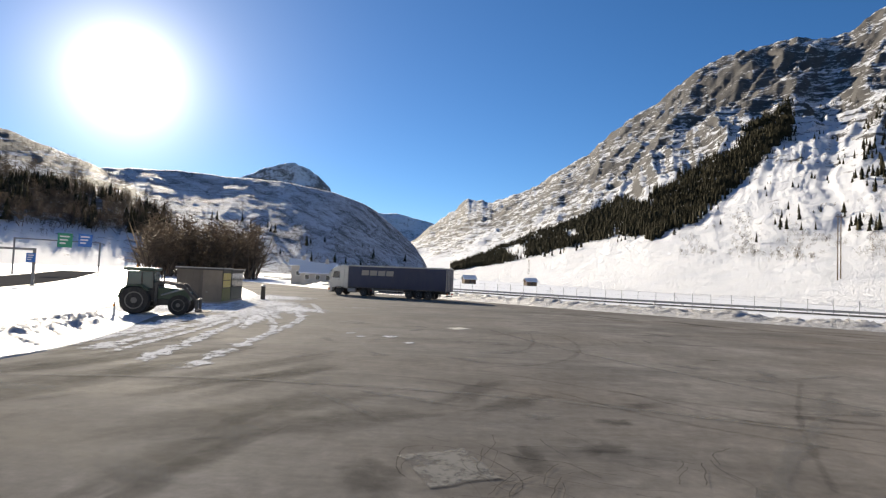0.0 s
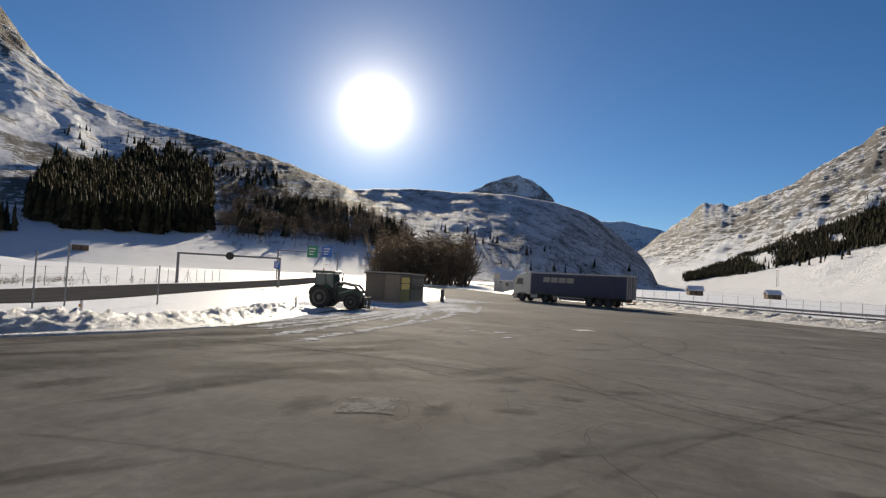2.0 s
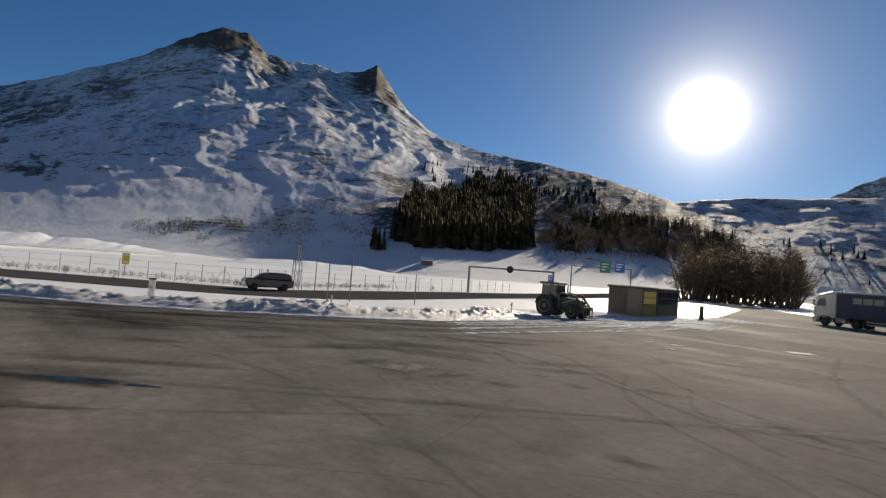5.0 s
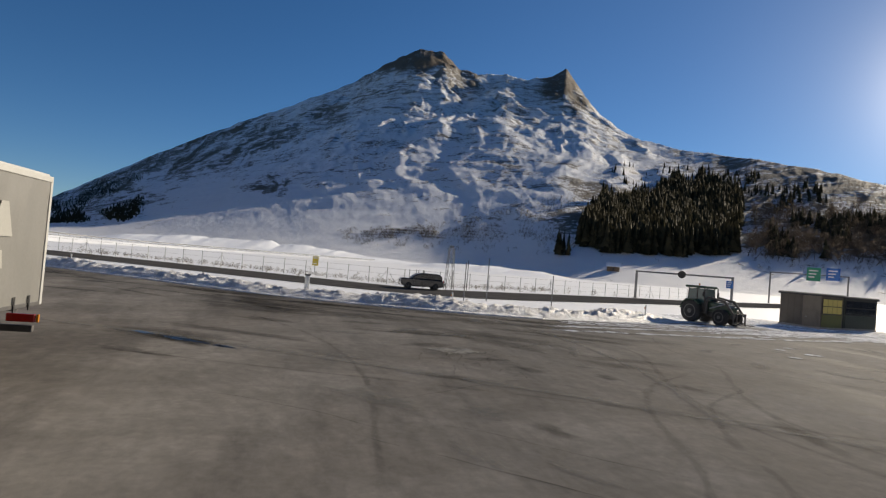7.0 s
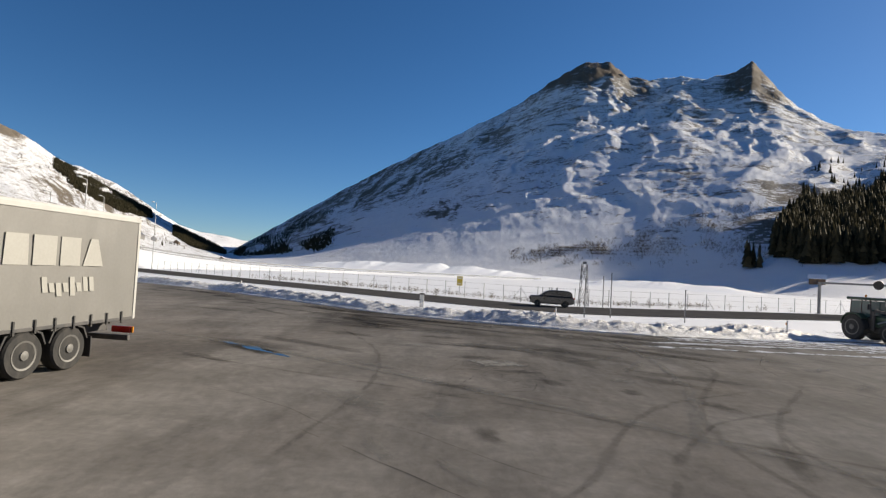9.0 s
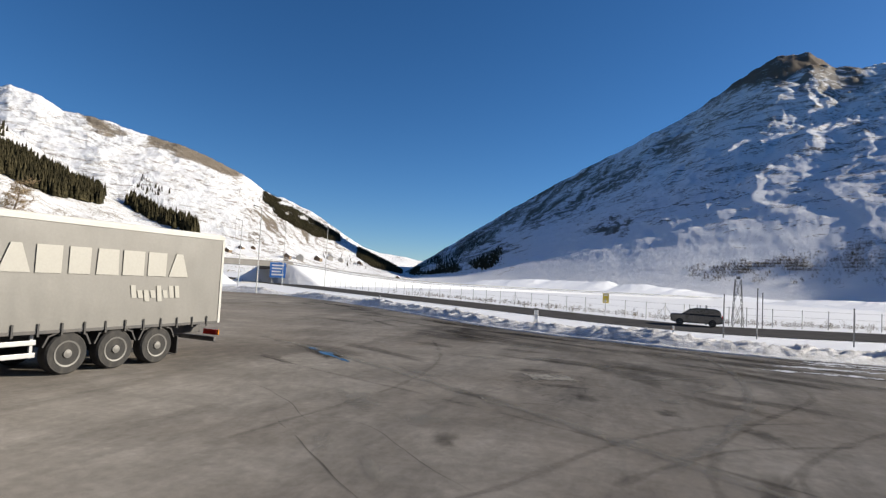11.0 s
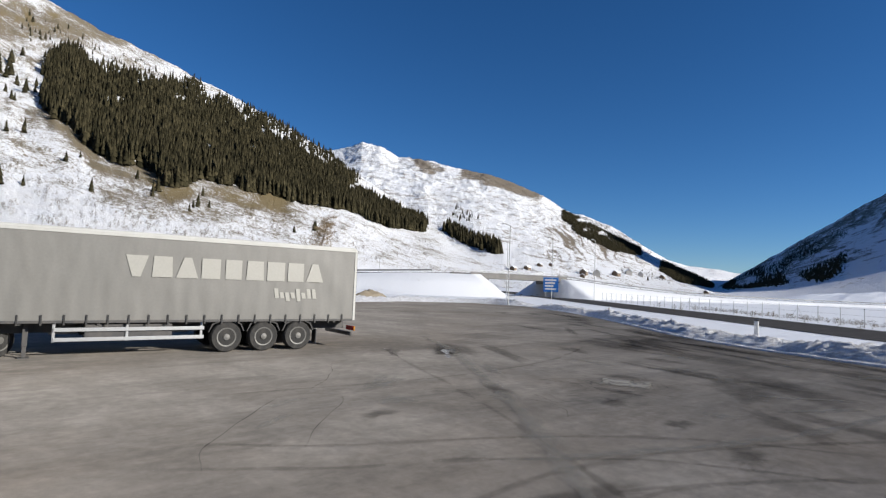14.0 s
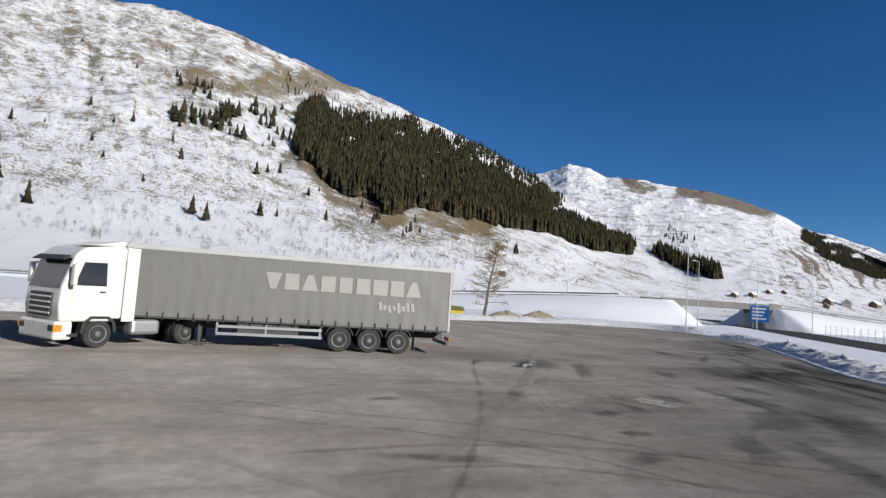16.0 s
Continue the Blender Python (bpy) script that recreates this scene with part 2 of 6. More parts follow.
RIM = paint("wheel_steel", (0.15, 0.148, 0.142), 0.55, 0.4, 0.6, 5, (0.10, 0.09, 0.08))
CHASSIS = paint("chassis_paint", (0.05, 0.05, 0.052), 0.6, 0.1, 0.6, 3, (0.16, 0.14, 0.12))
GREY_TARP = paint("grey_tarpaulin", (0.155, 0.152, 0.142), 0.5, 0, 0.35, 0.9, (0.17, 0.16, 0.145), relief=0.004)
BLUE_TARP = paint("navy_tarpaulin", (0.016, 0.028, 0.075), 0.45, 0, 0.3, 0.9, (0.10, 0.10, 0.10), relief=0.004)
MARK = paint("cream_print", (0.30, 0.295, 0.27), 0.5, 0, 0.3, 1.4, (0.35, 0.34, 0.3))
GLASS, LIT = glass("dark_glass"), glass("amber_pane", (0.55, 0.45, 0.12), 0.3)
RED, AMBER = paint("red_lens", (0.45, 0.02, 0.015), 0.2), paint("amber_lens", (0.6, 0.22, 0.02), 0.2)
GREENPAINT = paint("green_machine_paint", (0.018, 0.055, 0.032), 0.35, 0, 0.4, 3)
BLACKPAINT = paint("black_car_paint", (0.012, 0.012, 0.014), 0.2, 0, 0.3, 2, coat=0.8)
CONCRETE = paint("concrete", (0.33, 0.32, 0.30), 0.85, 0, 0.5, 0.7, (0.17, 0.16, 0.14), relief=0.01)
SIGNBLUE, SIGNGREEN = paint("blue_sign_face", (0.01, 0.13, 0.45), 0.4, grime=0.1), paint("green_sign_face", (0.01, 0.25, 0.14), 0.4, grime=0.1)
SIGNWHITE, SIGNRED = paint("white_sign_face", (0.75, 0.75, 0.73), 0.4, grime=0.15), paint("red_sign_face", (0.5, 0.02, 0.03), 0.4, grime=0.1)
YELLOW = paint("yellow_paint", (0.62, 0.46, 0.04), 0.5, 0, 0.35, 3)
OLIVE = paint("olive_plastic", (0.12, 0.13, 0.03), 0.5, 0, 0.4, 3)
WOOD = paint("weathered_wood", (0.16, 0.11, 0.07), 0.85, 0, 0.6, 2, (0.07, 0.055, 0.045), relief=0.01)
BOOTH = paint("brown_booth_panel", (0.10, 0.085, 0.07), 0.6, 0, 0.5, 2, (0.05, 0.045, 0.04))
PLASTER = paint("farmhouse_plaster", (0.50, 0.47, 0.42), 0.85, 0, 0.4, 0.6, (0.3, 0.27, 0.23))
BARK = paint("grey_bark", (0.17, 0.13, 0.10), 0.9, 0, 0.7, 4, (0.09, 0.07, 0.055), relief=0.02)
TWIG = paint("larch_twigs", (0.25, 0.18, 0.10), 0.9, 0, 0.5, 3, (0.12, 0.09, 0.06))
SPRUCE = make_foliage("spruce_needles", (0.017, 0.016, 0.009), (0.058, 0.050, 0.028))
LARCH = make_foliage("bare_larch_wood", (0.10, 0.075, 0.055), (0.19, 0.14, 0.10))
SCRUB = make_foliage("brown_scrub", (0.06, 0.05, 0.035), (0.20, 0.16, 0.10))
WATER = glass("meltwater", (0.012, 0.013, 0.015), 0.03)
TAR = make_smear("tyre_smear", (0.06, 0.055, 0.05), 0.28)
THINSNOW = make_smear("thin_packed_snow", (0.78, 0.79, 0.81), 0.85, 2.4)
CABGLASS = glass("green_tinted_glass", (0.035, 0.075, 0.075), 0.08)
ICE = make_smear("packed_snow", (0.80, 0.81, 0.83), 1.0, 1.3)
RAIL = paint("grey_white_rail", (0.42, 0.42, 0.40), 0.45, 0, 0.4, 2, (0.2, 0.19, 0.17))
TANPANEL = paint("tan_booth_panel", (0.19, 0.16, 0.125), 0.7, 0, 0.5, 2, (0.09, 0.08, 0.065))
DARKBOOTH = paint("dark_green_booth_panel", (0.022, 0.035, 0.03), 0.5, 0, 0.4, 2, (0.05, 0.05, 0.045))
PATCH = make_smear("asphalt_repair", (0.24, 0.23, 0.21), 0.55)
WORN = make_smear("worn_asphalt_repair", (0.31, 0.295, 0.265), 0.85, 0.5)
DAMP = make_smear("damp_stain", (0.05, 0.046, 0.042), 0.5)


# ---------------------------------------------------------------- building helpers
def solid(name, bm, material, smooth=False):
    me = bpy.data.meshes.new(name)
    bm.normal_update()
    bm.to_mesh(me)
    bm.free()
    me.materials.append(material)
    if smooth:
        me.shade_smooth()
    return new(name, me)


def part(name, bm, material, parent, label="", smooth=False):
    ob = solid(name, bm, material, smooth)
    ob.parent = parent
    return tagged(ob, label)


def thing(name, label, category, m, group=""):
    ob = new(name)
    ob.matrix_world = m
    return tagged(ob, label, category, group)


def bx(x0, x1, y0, y1, z0, z1, bevel=0.0, bm=None):
    """A block with rounded edges, added to bm."""
    own = bmesh.new()
    bmesh.ops.create_cube(own, size=1, matrix=Matrix.LocRotScale(((x0 + x1) / 2, (y0 + y1) / 2, (z0 + z1) / 2), None, (abs(x1 - x0), abs(y1 - y0), abs(z1 - z0))))
    if bevel:
        bmesh.ops.bevel(own, geom=own.edges[:], offset=bevel, segments=2, affect="EDGES", profile=0.5)
    return join(bm, own)


def join(bm, own):
    if bm is None:
        return own
    me = bpy.data.meshes.new("scratch")
    own.to_mesh(me)
    own.free()
    bm.from_mesh(me)
    bpy.data.meshes.remove(me)
    return bm


def rod(p, q, r0, r1=None, seg=8, bm=None):
    """A tapered round bar from p to q."""
    bm = bm or bmesh.new()
    p, q = Vector(p), Vector(q)
    d = q - p
    m = Matrix.Translation((p + q) / 2) @ d.to_track_quat("Z", "Y").to_matrix().to_4x4()
    bmesh.ops.create_cone(bm, cap_ends=True, segments=seg, radius1=r0, radius2=r0 if r1 is None else r1, depth=max(d.length, 1e-4), matrix=m)
    return bm


def prism(poly, a, b, axis="y", bevel=0.0, bm=None):
    """A side outline (two coordinates a point) swept from a to b along an axis, with rounded edges."""
    own = bmesh.new()
    put = {"y": lambda u, v, w: (u, w, v), "x": lambda u, v, w: (w, u, v), "z": lambda u, v, w: (u, v, w)}[axis]
    lo, hi = [own.verts.new(put(u, v, a)) for u, v in poly], [own.verts.new(put(u, v, b)) for u, v in poly]
    own.faces.new(lo), own.faces.new(hi[::-1])
    for i in range(len(poly)):
        j = (i + 1) % len(poly)
        own.faces.new((lo[j], lo[i], hi[i], hi[j]))
    bmesh.ops.recalc_face_normals(own, faces=own.faces[:])
    if bevel:
        bmesh.ops.bevel(own, geom=own.edges[:], offset=bevel, segments=2, affect="EDGES", profile=0.5)
    return join(bm, own)


def lathe(profile, seg=24, axis="y", at=(0, 0, 0), bm=None):
    """Turned shape: (radius, offset) pairs round an axis."""
    own = bmesh.new()
    rings = []
    for r, o in profile:
        ring = []
        for k in range(seg):
            a = 2 * math.pi * k / seg
            c, s = r * math.cos(a), r * math.sin(a)
            ring.append(own.verts.new(Vector({"y": (c, o, s), "z": (c, s, o), "x": (o, c, s)}[axis]) + Vector(at)))
        rings.append(ring)
    for a, b in zip(rings, rings[1:]):
        for k in range(seg):
            own.faces.new((a[k], a[(k + 1) % seg], b[(k + 1) % seg], b[k]))
    own.faces.new(rings[0][::-1]), own.faces.new(rings[-1])
    bmesh.ops.recalc_face_normals(own, faces=own.faces[:])
    return join(bm, own)


def grid_mesh(name, co, rows, cols, material, bare=None, smooth=True):
    """A sheet of rows x cols points."""
    me = bpy.data.meshes.new(name)
    idx = np.arange(rows * cols).reshape(rows, cols)
    quads = np.stack([idx[:-1, :-1], idx[:-1, 1:], idx[1:, 1:], idx[1:, :-1]], -1).reshape(-1, 4)
    me.vertices.add(rows * cols)
    me.vertices.foreach_set("co", np.asarray(co, np.float32).ravel())
    me.loops.add(quads.size)
    me.loops.foreach_set("vertex_index", quads.ravel().astype(np.int32))
    me.polygons.add(len(quads))
    me.polygons.foreach_set("loop_start", np.arange(0, quads.size, 4, dtype=np.int32))
    me.update(calc_edges=True)
    if bare is not None:
        me.attributes.new("bare", "FLOAT", "POINT").data.foreach_set("value", np.asarray(bare, np.float32).ravel())
    me.materials.append(material)
    if smooth:
        me.shade_smooth()
    return new(name, me)


def along(line, step):
    """Points every step metres along a smoothed line, with the way there and the distance gone."""
    pts = [Vector((*p, 0)[:3]) for p in line]
    pts = [2 * pts[0] - pts[1]] + pts + [2 * pts[-1] - pts[-2]]
    raw = []
    for a, b, c, d in zip(pts, pts[1:], pts[2:], pts[3:]):
        for k in range(24):
            t = k / 24
            raw.append(0.5 * (2 * b + (c - a) * t + (2 * a - 5 * b + 4 * c - d) * t * t + (3 * b - a - 3 * c + d) * t ** 3))
    raw.append(pts[-2])
    out, gone, want = [], 0.0, 0.0
    for a, b in zip(raw, raw[1:]):
        s = (b - a).length
        while s > 0 and want <= gone + s:
            out.append((a.lerp(b, (want - gone) / s), (b - a).normalized(), want))
            want += step
        gone += s
    return out


def strip(name, line, lo, hi, z, material, step=2.0, lift=None):
    """A flat band that follows a line, from lo to hi metres to its left."""
    rows = along(line, step)
    co = []
    for p, d, s in rows:
        n = Vector((-d.y, d.x, 0)).normalized()
        for w in (lo, lo + (hi - lo) / 3, lo + 2 * (hi - lo) / 3, hi):
            q = p + n * w
            co.append((q.x, q.y, z + p.z + (lift(s) if lift else 0)))
    return grid_mesh(name, co, len(rows), 4, material)


# ---------------------------------------------------------------- ground
EYE = Vector((12.0, 8.0, 2.8))


def make_ground():
    rs = [0.0] + [4.0 * 1.16 ** k for k in range(49)]
    rs[-1] = 4900.0
    co = []
    for r in rs:
        for k in range(181):
            a = 2 * math.pi * k / 180
            co.append((EYE.x + r * math.cos(a), EYE.y + r * math.sin(a), -0.02 - (0.00002 * max(0, r - 3000))))
    return tagged(grid_mesh("ground", co, len(rs), 181, FIELD), "snow-covered flat valley floor with stalks poking through", "snow field", kind="structure")


make_ground()
LOT = [(36, 46), (27, 52), (21, 57), (14, 63), (7, 70), (-3, 80), (-14, 92), (-30, 112), (-52, 138), (-60, 132), (-40, 108), (-24, 72), (-17, 55),
       (-15.5, 46), (-16.5, 38), (-16, 31), (-14, 24), (-13, 17), (-15, 9), (-19, 2), (-27, -7), (-36, -18), (-43, -30), (-42, -39), (-32, -42),
       (-18, -38.5), (-4, -33), (8, -27), (22, -20), (40, -14), (58, 0), (62, 18), (52, 34)]
bm = bmesh.new()
bm.faces.new([bm.verts.new((x, y, 0.0)) for x, y in LOT][::-1])
bmesh.ops.recalc_face_normals(bm, faces=bm.faces[:])
if bm.faces[:][0].normal.z < 0:
    bmesh.ops.reverse_faces(bm, faces=bm.faces[:])
lot = tagged(solid("road", bm, ASPHALT), "worn grey lorry park asphalt with stains and tyre marks", "asphalt", kind="structure")


# ---------------------------------------------------------------- mountains
def lerp_list(pairs, x):
    return float(np.interp(x, [p[0] for p in pairs], [p[1] for p in pairs]))


class Massif:
    """A mountain side round the valley: crest gives its bearing and height in degrees as seen from the lorry park, foot and far
    the distances of its foot and crest by bearing."""

    def __init__(self, name, label, crest, foot, far, material, step=0.14, rows=130, power=1.35, rough=0.06, ribs=0.05, ribwide=2.4, jag=0.012, bare=None, seed=0, back=1.3, terrace=0.0, wide=7.0, calmfoot=0.1, lumpsize=260.0, quiet=((0, 1),), crag=0.03, folds=(6, 5)):
        self.az = np.arange(crest[0][0], crest[-1][0] + step / 2, step)
        top = np.interp(self.az, [c[0] for c in crest], [c[1] for c in crest])
        top = top + [crag * min(1.0, 0.2 * h) * noise.fractal(Vector((0.9 * a, seed, 0.5)), 0.8, 2.1, 4) for a, h in zip(self.az, top)]
        r0 = np.interp(self.az, [c[0] for c in foot], [c[1] for c in foot])
        r1 = np.interp(self.az, [c[0] for c in far], [c[1] for c in far])
        s = np.concatenate([np.linspace(0, 1, rows) ** 1.25, np.linspace(1, back, 12)[1:]])
        n, m = len(s), len(self.az)
        k = np.arange(-int(2 * wide / step), int(2 * wide / step) + 1) * step
        k = np.exp(-(k / wide) ** 2)
        half = len(k) // 2
        calm, r0, r1 = (np.convolve(np.pad(v, half, mode="edge"), k / k.sum(), mode="valid") for v in (top, r0, r1))
        co, cover = np.zeros((n, m, 3)), np.zeros((n, m))
        self.el, self.pos = np.zeros((rows, m)), co
        for j in range(m):
            a, peak, broad = radians(self.az[j]), math.tan(radians(max(0.02, top[j]))) * r1[j], math.tan(radians(max(0.02, calm[j]))) * r1[j]
            broad = min(broad, 1.25 * peak + 5)
            ca, sa, hush = math.cos(a), -math.sin(a), lerp_list(quiet, self.az[j])
            for i in range(n):
                t = s[i]
                high = broad + (peak - broad) * min(1, t) ** 2.2
                r = r0[j] + (r1[j] - r0[j]) * t
                x, y = EYE.x + sa * r, EYE.y + ca * r
                if t <= 1:
                    base = t ** power
                    free = t ** 0.55 * (1 - 0.8 * t ** 9) * min(1, (t / calmfoot) ** 1.5)
                    q = Vector((x / lumpsize + seed, y / lumpsize, 0.3 * seed))
                    lump = noise.ridged_multi_fractal(q, 1.0, 2.1, folds[0], 1.0, 2.0) - 1.1
                    rib = noise.ridged_multi_fractal(Vector((self.az[j] / ribwide + 0.9 * t + 0.7 * noise.fractal(Vector((x / 700, y / 700, seed)), 0.7, 2.0, 4), 1.0 * t + seed, seed)), 1.0, 2.1, folds[1], 1.0, 2.0) - 1.1
                    fine = noise.fractal(Vector((x / 60, y / 60, seed)), 0.7, 2.1, 6) if jag else 0
                    h = base + hush * free * (rough * lump + ribs * rib) + min(1, 8 * t) * jag * fine * (0.4 + 0.6 * t)
                    z = max(high * h, -0.5 if t > 0.002 else -2.0) + 2.8 * t
                    if terrace:
                        wob = 0.9 * noise.fractal(Vector((x / 420, y / 420, 2 + seed)), 0.8, 2.0, 5)
                        z += terrace * 0.15 * math.sin(6.283 * (z / terrace + wob)) * min(1, (t / (calmfoot + 0.1)) ** 2) * (1 - t ** 8) * (0.75 + 0.6 * noise.noise((x / 260, y / 260, 9)))
                else:
                    z = high * max(0.0, 1 - 1.6 * (t - 1)) + jag * high * noise.fractal(Vector((x / 60, y / 60, seed)), 0.7, 2.1, 6)
                co[i, j] = x, y, z
                if t <= 1:
                    self.el[i, j] = math.degrees(math.atan2(z - 2.8, r))
                if bare:
                    cover[i, j] = bare(self.az[j], math.degrees(math.atan2(z - 2.8, r)), t, j)
        self.el = np.maximum.accumulate(self.el, axis=0)
        self.ob = tagged(grid_mesh(name, co.reshape(-1, 3), n, m, material, cover), label, "mountain", kind="structure")

    def place(self, az, el):
        """Where a look at that bearing and height meets the slope, or None."""
        j = int(round((az - self.az[0]) / (self.az[1] - self.az[0])))
        if not 0 <= j < len(self.az) or el > self.el[-1, j] or el < self.el[0, j]:
            return None
        i = int(np.searchsorted(self.el[:, j], el))
        return self.pos[min(i, len(self.el) - 1), j]


def bump01(x, lo, hi, soft):
    return max(0.0, min(1.0, (x - lo) / soft, (hi - x) / soft))


GREYROCK = make_mountain("east_wall", (0.115, 0.108, 0.102), (0.05, 0.047, 0.045), 0.335, 0.03, (0.145, 0.128, 0.110), 5.0, 0.6, 1.1, 1.3)
WESTROCK = make_mountain("west_peak", (0.19, 0.175, 0.155), (0.09, 0.084, 0.078), 0.335, 0.017, (0.20, 0.155, 0.115), 2.95, 0.3, 0.8, 2.6)
SUNSLOPE = make_mountain("sunny_slope", (0.20, 0.172, 0.13), (0.10, 0.086, 0.066), 0.435, 0.085, (0.29, 0.235, 0.13), 0.8, 0.8, 0.55, 2.7)
NORTHROCK = make_mountain("north_dome", (0.22, 0.195, 0.165), (0.12, 0.105, 0.09), 0.38, 0.036, (0.27, 0.235, 0.19), 3.0, 0.6, 0.6, 3.2)
FARROCK = make_mountain("far_snow", (0.16, 0.15, 0.145), (0.09, 0.085, 0.08), 0.36, 0.012, (0.25, 0.22, 0.19), 2.5, 0.3, 0.9, 2.2)
SOUTHROCK = make_mountain("south_hill", (0.15, 0.14, 0.13), (0.08, 0.075, 0.07), 0.54, 0.12, (0.2, 0.17, 0.14), 2.2, 0.6, 0.55, 2.6)


def east_bare(az, el, t, j):
    w = noise.fractal(Vector((az / 2.5, el / 1.2, 3)), 0.7, 2.1, 5)
    return 0.20 * bump01(t + 0.10 * w, 0.36, 2, 0.25) + 0.10 * bump01(el + 2.2 * w, 15.5, 40, 2.0) * bump01(az, -34, -13, 4) - 0.35 * bump01(0.30 - t - 0.06 * w, 0, 2, 0.1)


def west_bare(az, el, t, j):
    w = noise.fractal(Vector((az / 3.0, el / 2.0, 7)), 0.7, 2.1, 6)
    cap = 0.50 * bump01(el + 1.6 * w, 17.6 if az > 70 else 16.0, 40, 1.8) * (bump01(az + 1.2 * w, 71, 84, 1.5) + bump01(az + 0.8 * w, 58.5, 66, 1.2))
    apron = lerp_list([(82, 9.5), (90, 9.0), (94.5, 8.2), (96.8, 5.5), (98.8, 3.5), (101, 2.0), (104, 1.0), (110, 0.3)], az)
    rib = noise.noise(((az + 0.9 * el) / 0.7 + 1.5 * w, el / 4.0, 4)) + 0.7 * noise.noise(((az + 0.9 * el) / 0.3 + 2.0 * w, el / 2.5, 9))
    flank = (0.20 + 0.5 * rib) * bump01(az + 3 * w, 84, 130, 6) * bump01(t + 0.12 * w, 0.22, 2, 0.1)
    cliff = 0.14 * bump01(el + 0.7 * w, apron, 40, 1.0) * bump01(az + 2 * w, 93, 130, 4)
    outcrop = (0.36 + 0.4 * rib) * bump01(az + 1.5 * w, 88.5, 95, 1.5) * bump01(el + 1.2 * w, 4.6, 7.4, 0.8)
    flank = cliff + outcrop + flank * bump01(el + 0.8 * w, apron - 1.0, 40, 1.5)
    scrub = 0.40 * bump01(az + 2 * w, 20, 65, 5) * bump01(el + 1.0 * w, 2.8, 9.5, 1.0)
    high = 0.42 * bump01(az + 3 * w, 15, 54, 6) * bump01(el + 1.0 * w, 8.5, 40, 1.0)
    return cap + flank + scrub + high + 0.10 * bump01(el + 2 * w, 13, 40, 2) - 0.45 * bump01(0.07 - t + 0.02 * w, 0, 2, 0.03) - 0.34 * bump01(az + 3 * w, 79, 103, 4) * bump01(el + 1.2 * w, 0, 6.4, 1.5)


def sun_bare(az, el, t, j):
    w = noise.fractal(Vector((az / 4.0, el / 2.0, 11)), 0.7, 2.1, 6)
    low = lerp_list([(147, 6.9), (157, 8.1), (161.5, 8.8), (163.8, 7.6), (166.2, 9.2), (169.7, 9.4), (171.6, 11.6), (174, 13.3)], az)
    rim = 0.37 * bump01(el + 0.7 * w, low - 1.6, low + 0.8, 0.7) * bump01(az + w, 152, 175.5, 1.5)
    grass = 0.20 * bump01(el + 1.5 * w, 4.2, 8.6, 1.2) * bump01(az + 4 * w, 147, 172, 4)
    meadow = 0.25 * bump01(el + 1.2 * w + 0.22 * (az - 172), 18.8, 21.5, 0.9) * bump01(az + 2 * w, 164, 188, 3)
    clump = 0.34 * max(0.0, noise.fractal(Vector((az / 1.1, el / 0.8, 5)), 0.7, 2.1, 4)) * bump01(az, 172, 215, 3) * bump01(el, 7, 30, 3)
    return rim + grass + meadow + clump + 0.10 * bump01(el + 2.5 * w, 15, 40, 3) - 0.30 * bump01(0.13 - t + 0.03 * w, 0, 2, 0.05)


def north_bare(az, el, t, j):
    w = noise.fractal(Vector((az / 3.0, el / 1.5, 17)), 0.7, 2.1, 6)
    d = 0.85 * bump01(t + 0.06 * w, 0.76, 2, 0.09) * (bump01(az + w, 127.5, 136.8, 1.0) + 0.8 * bump01(az + w, 138.5, 141.5, 1.0))
    gully = max(0.0, noise.noise(((az - 0.75 * el) / 0.38 + 1.6 * w, el / 3.0, 4))) + 0.6 * max(0.0, noise.noise(((az - 0.75 * el) / 0.22 + 2.0 * w, el / 2.0, 9)))
    shelf = noise.fractal(Vector((az / 2.2, (el + 0.28 * az) / 0.5, 6)), 0.7, 2.1, 4)
    return d + 1.1 * gully * bump01(az + 1.5 * w, 117.5, 129, 2.5) * bump01(el + 0.6 * w, 2.0, 6.8, 0.8) + 0.20 * shelf * bump01(az, 124, 150, 4) * bump01(el, 1.5, 11, 1)


def south_bare(az, el, t, j):
    return 0.0


east = Massif("backdrop_east", "steep snowy mountain with brown rock bands and scattered spruces",
              [(-75, 20), (-60, 21.5), (-45, 23.5), (-37.8, 22.5), (-35.7, 21.3), (-31.2, 21.2), (-27.7, 21.1), (-24.5, 20.2), (-22.1, 18.8), (-20.1, 17.0), (-17.6, 15.7),
               (-14.7, 13.7), (-13.9, 12.6), (-11, 11.0), (-8.2, 9.2), (-6.3, 8.5), (-4, 7.7), (-2, 8.1), (-0.8, 7.0), (1.1, 5.6), (3.7, 3.4), (5, 1.5)],
              [(-75, 115), (-38, 118), (-15, 260), (-5, 620), (5, 1300)], [(-75, 1700), (-38, 1900), (-15, 2300), (-8, 2600), (5, 3600)], GREYROCK,
              rough=0.055, ribs=0.045, ribwide=4.0, bare=east_bare, seed=2.0, jag=0.012, terrace=24.0, crag=0.22, rows=190, calmfoot=0.4)
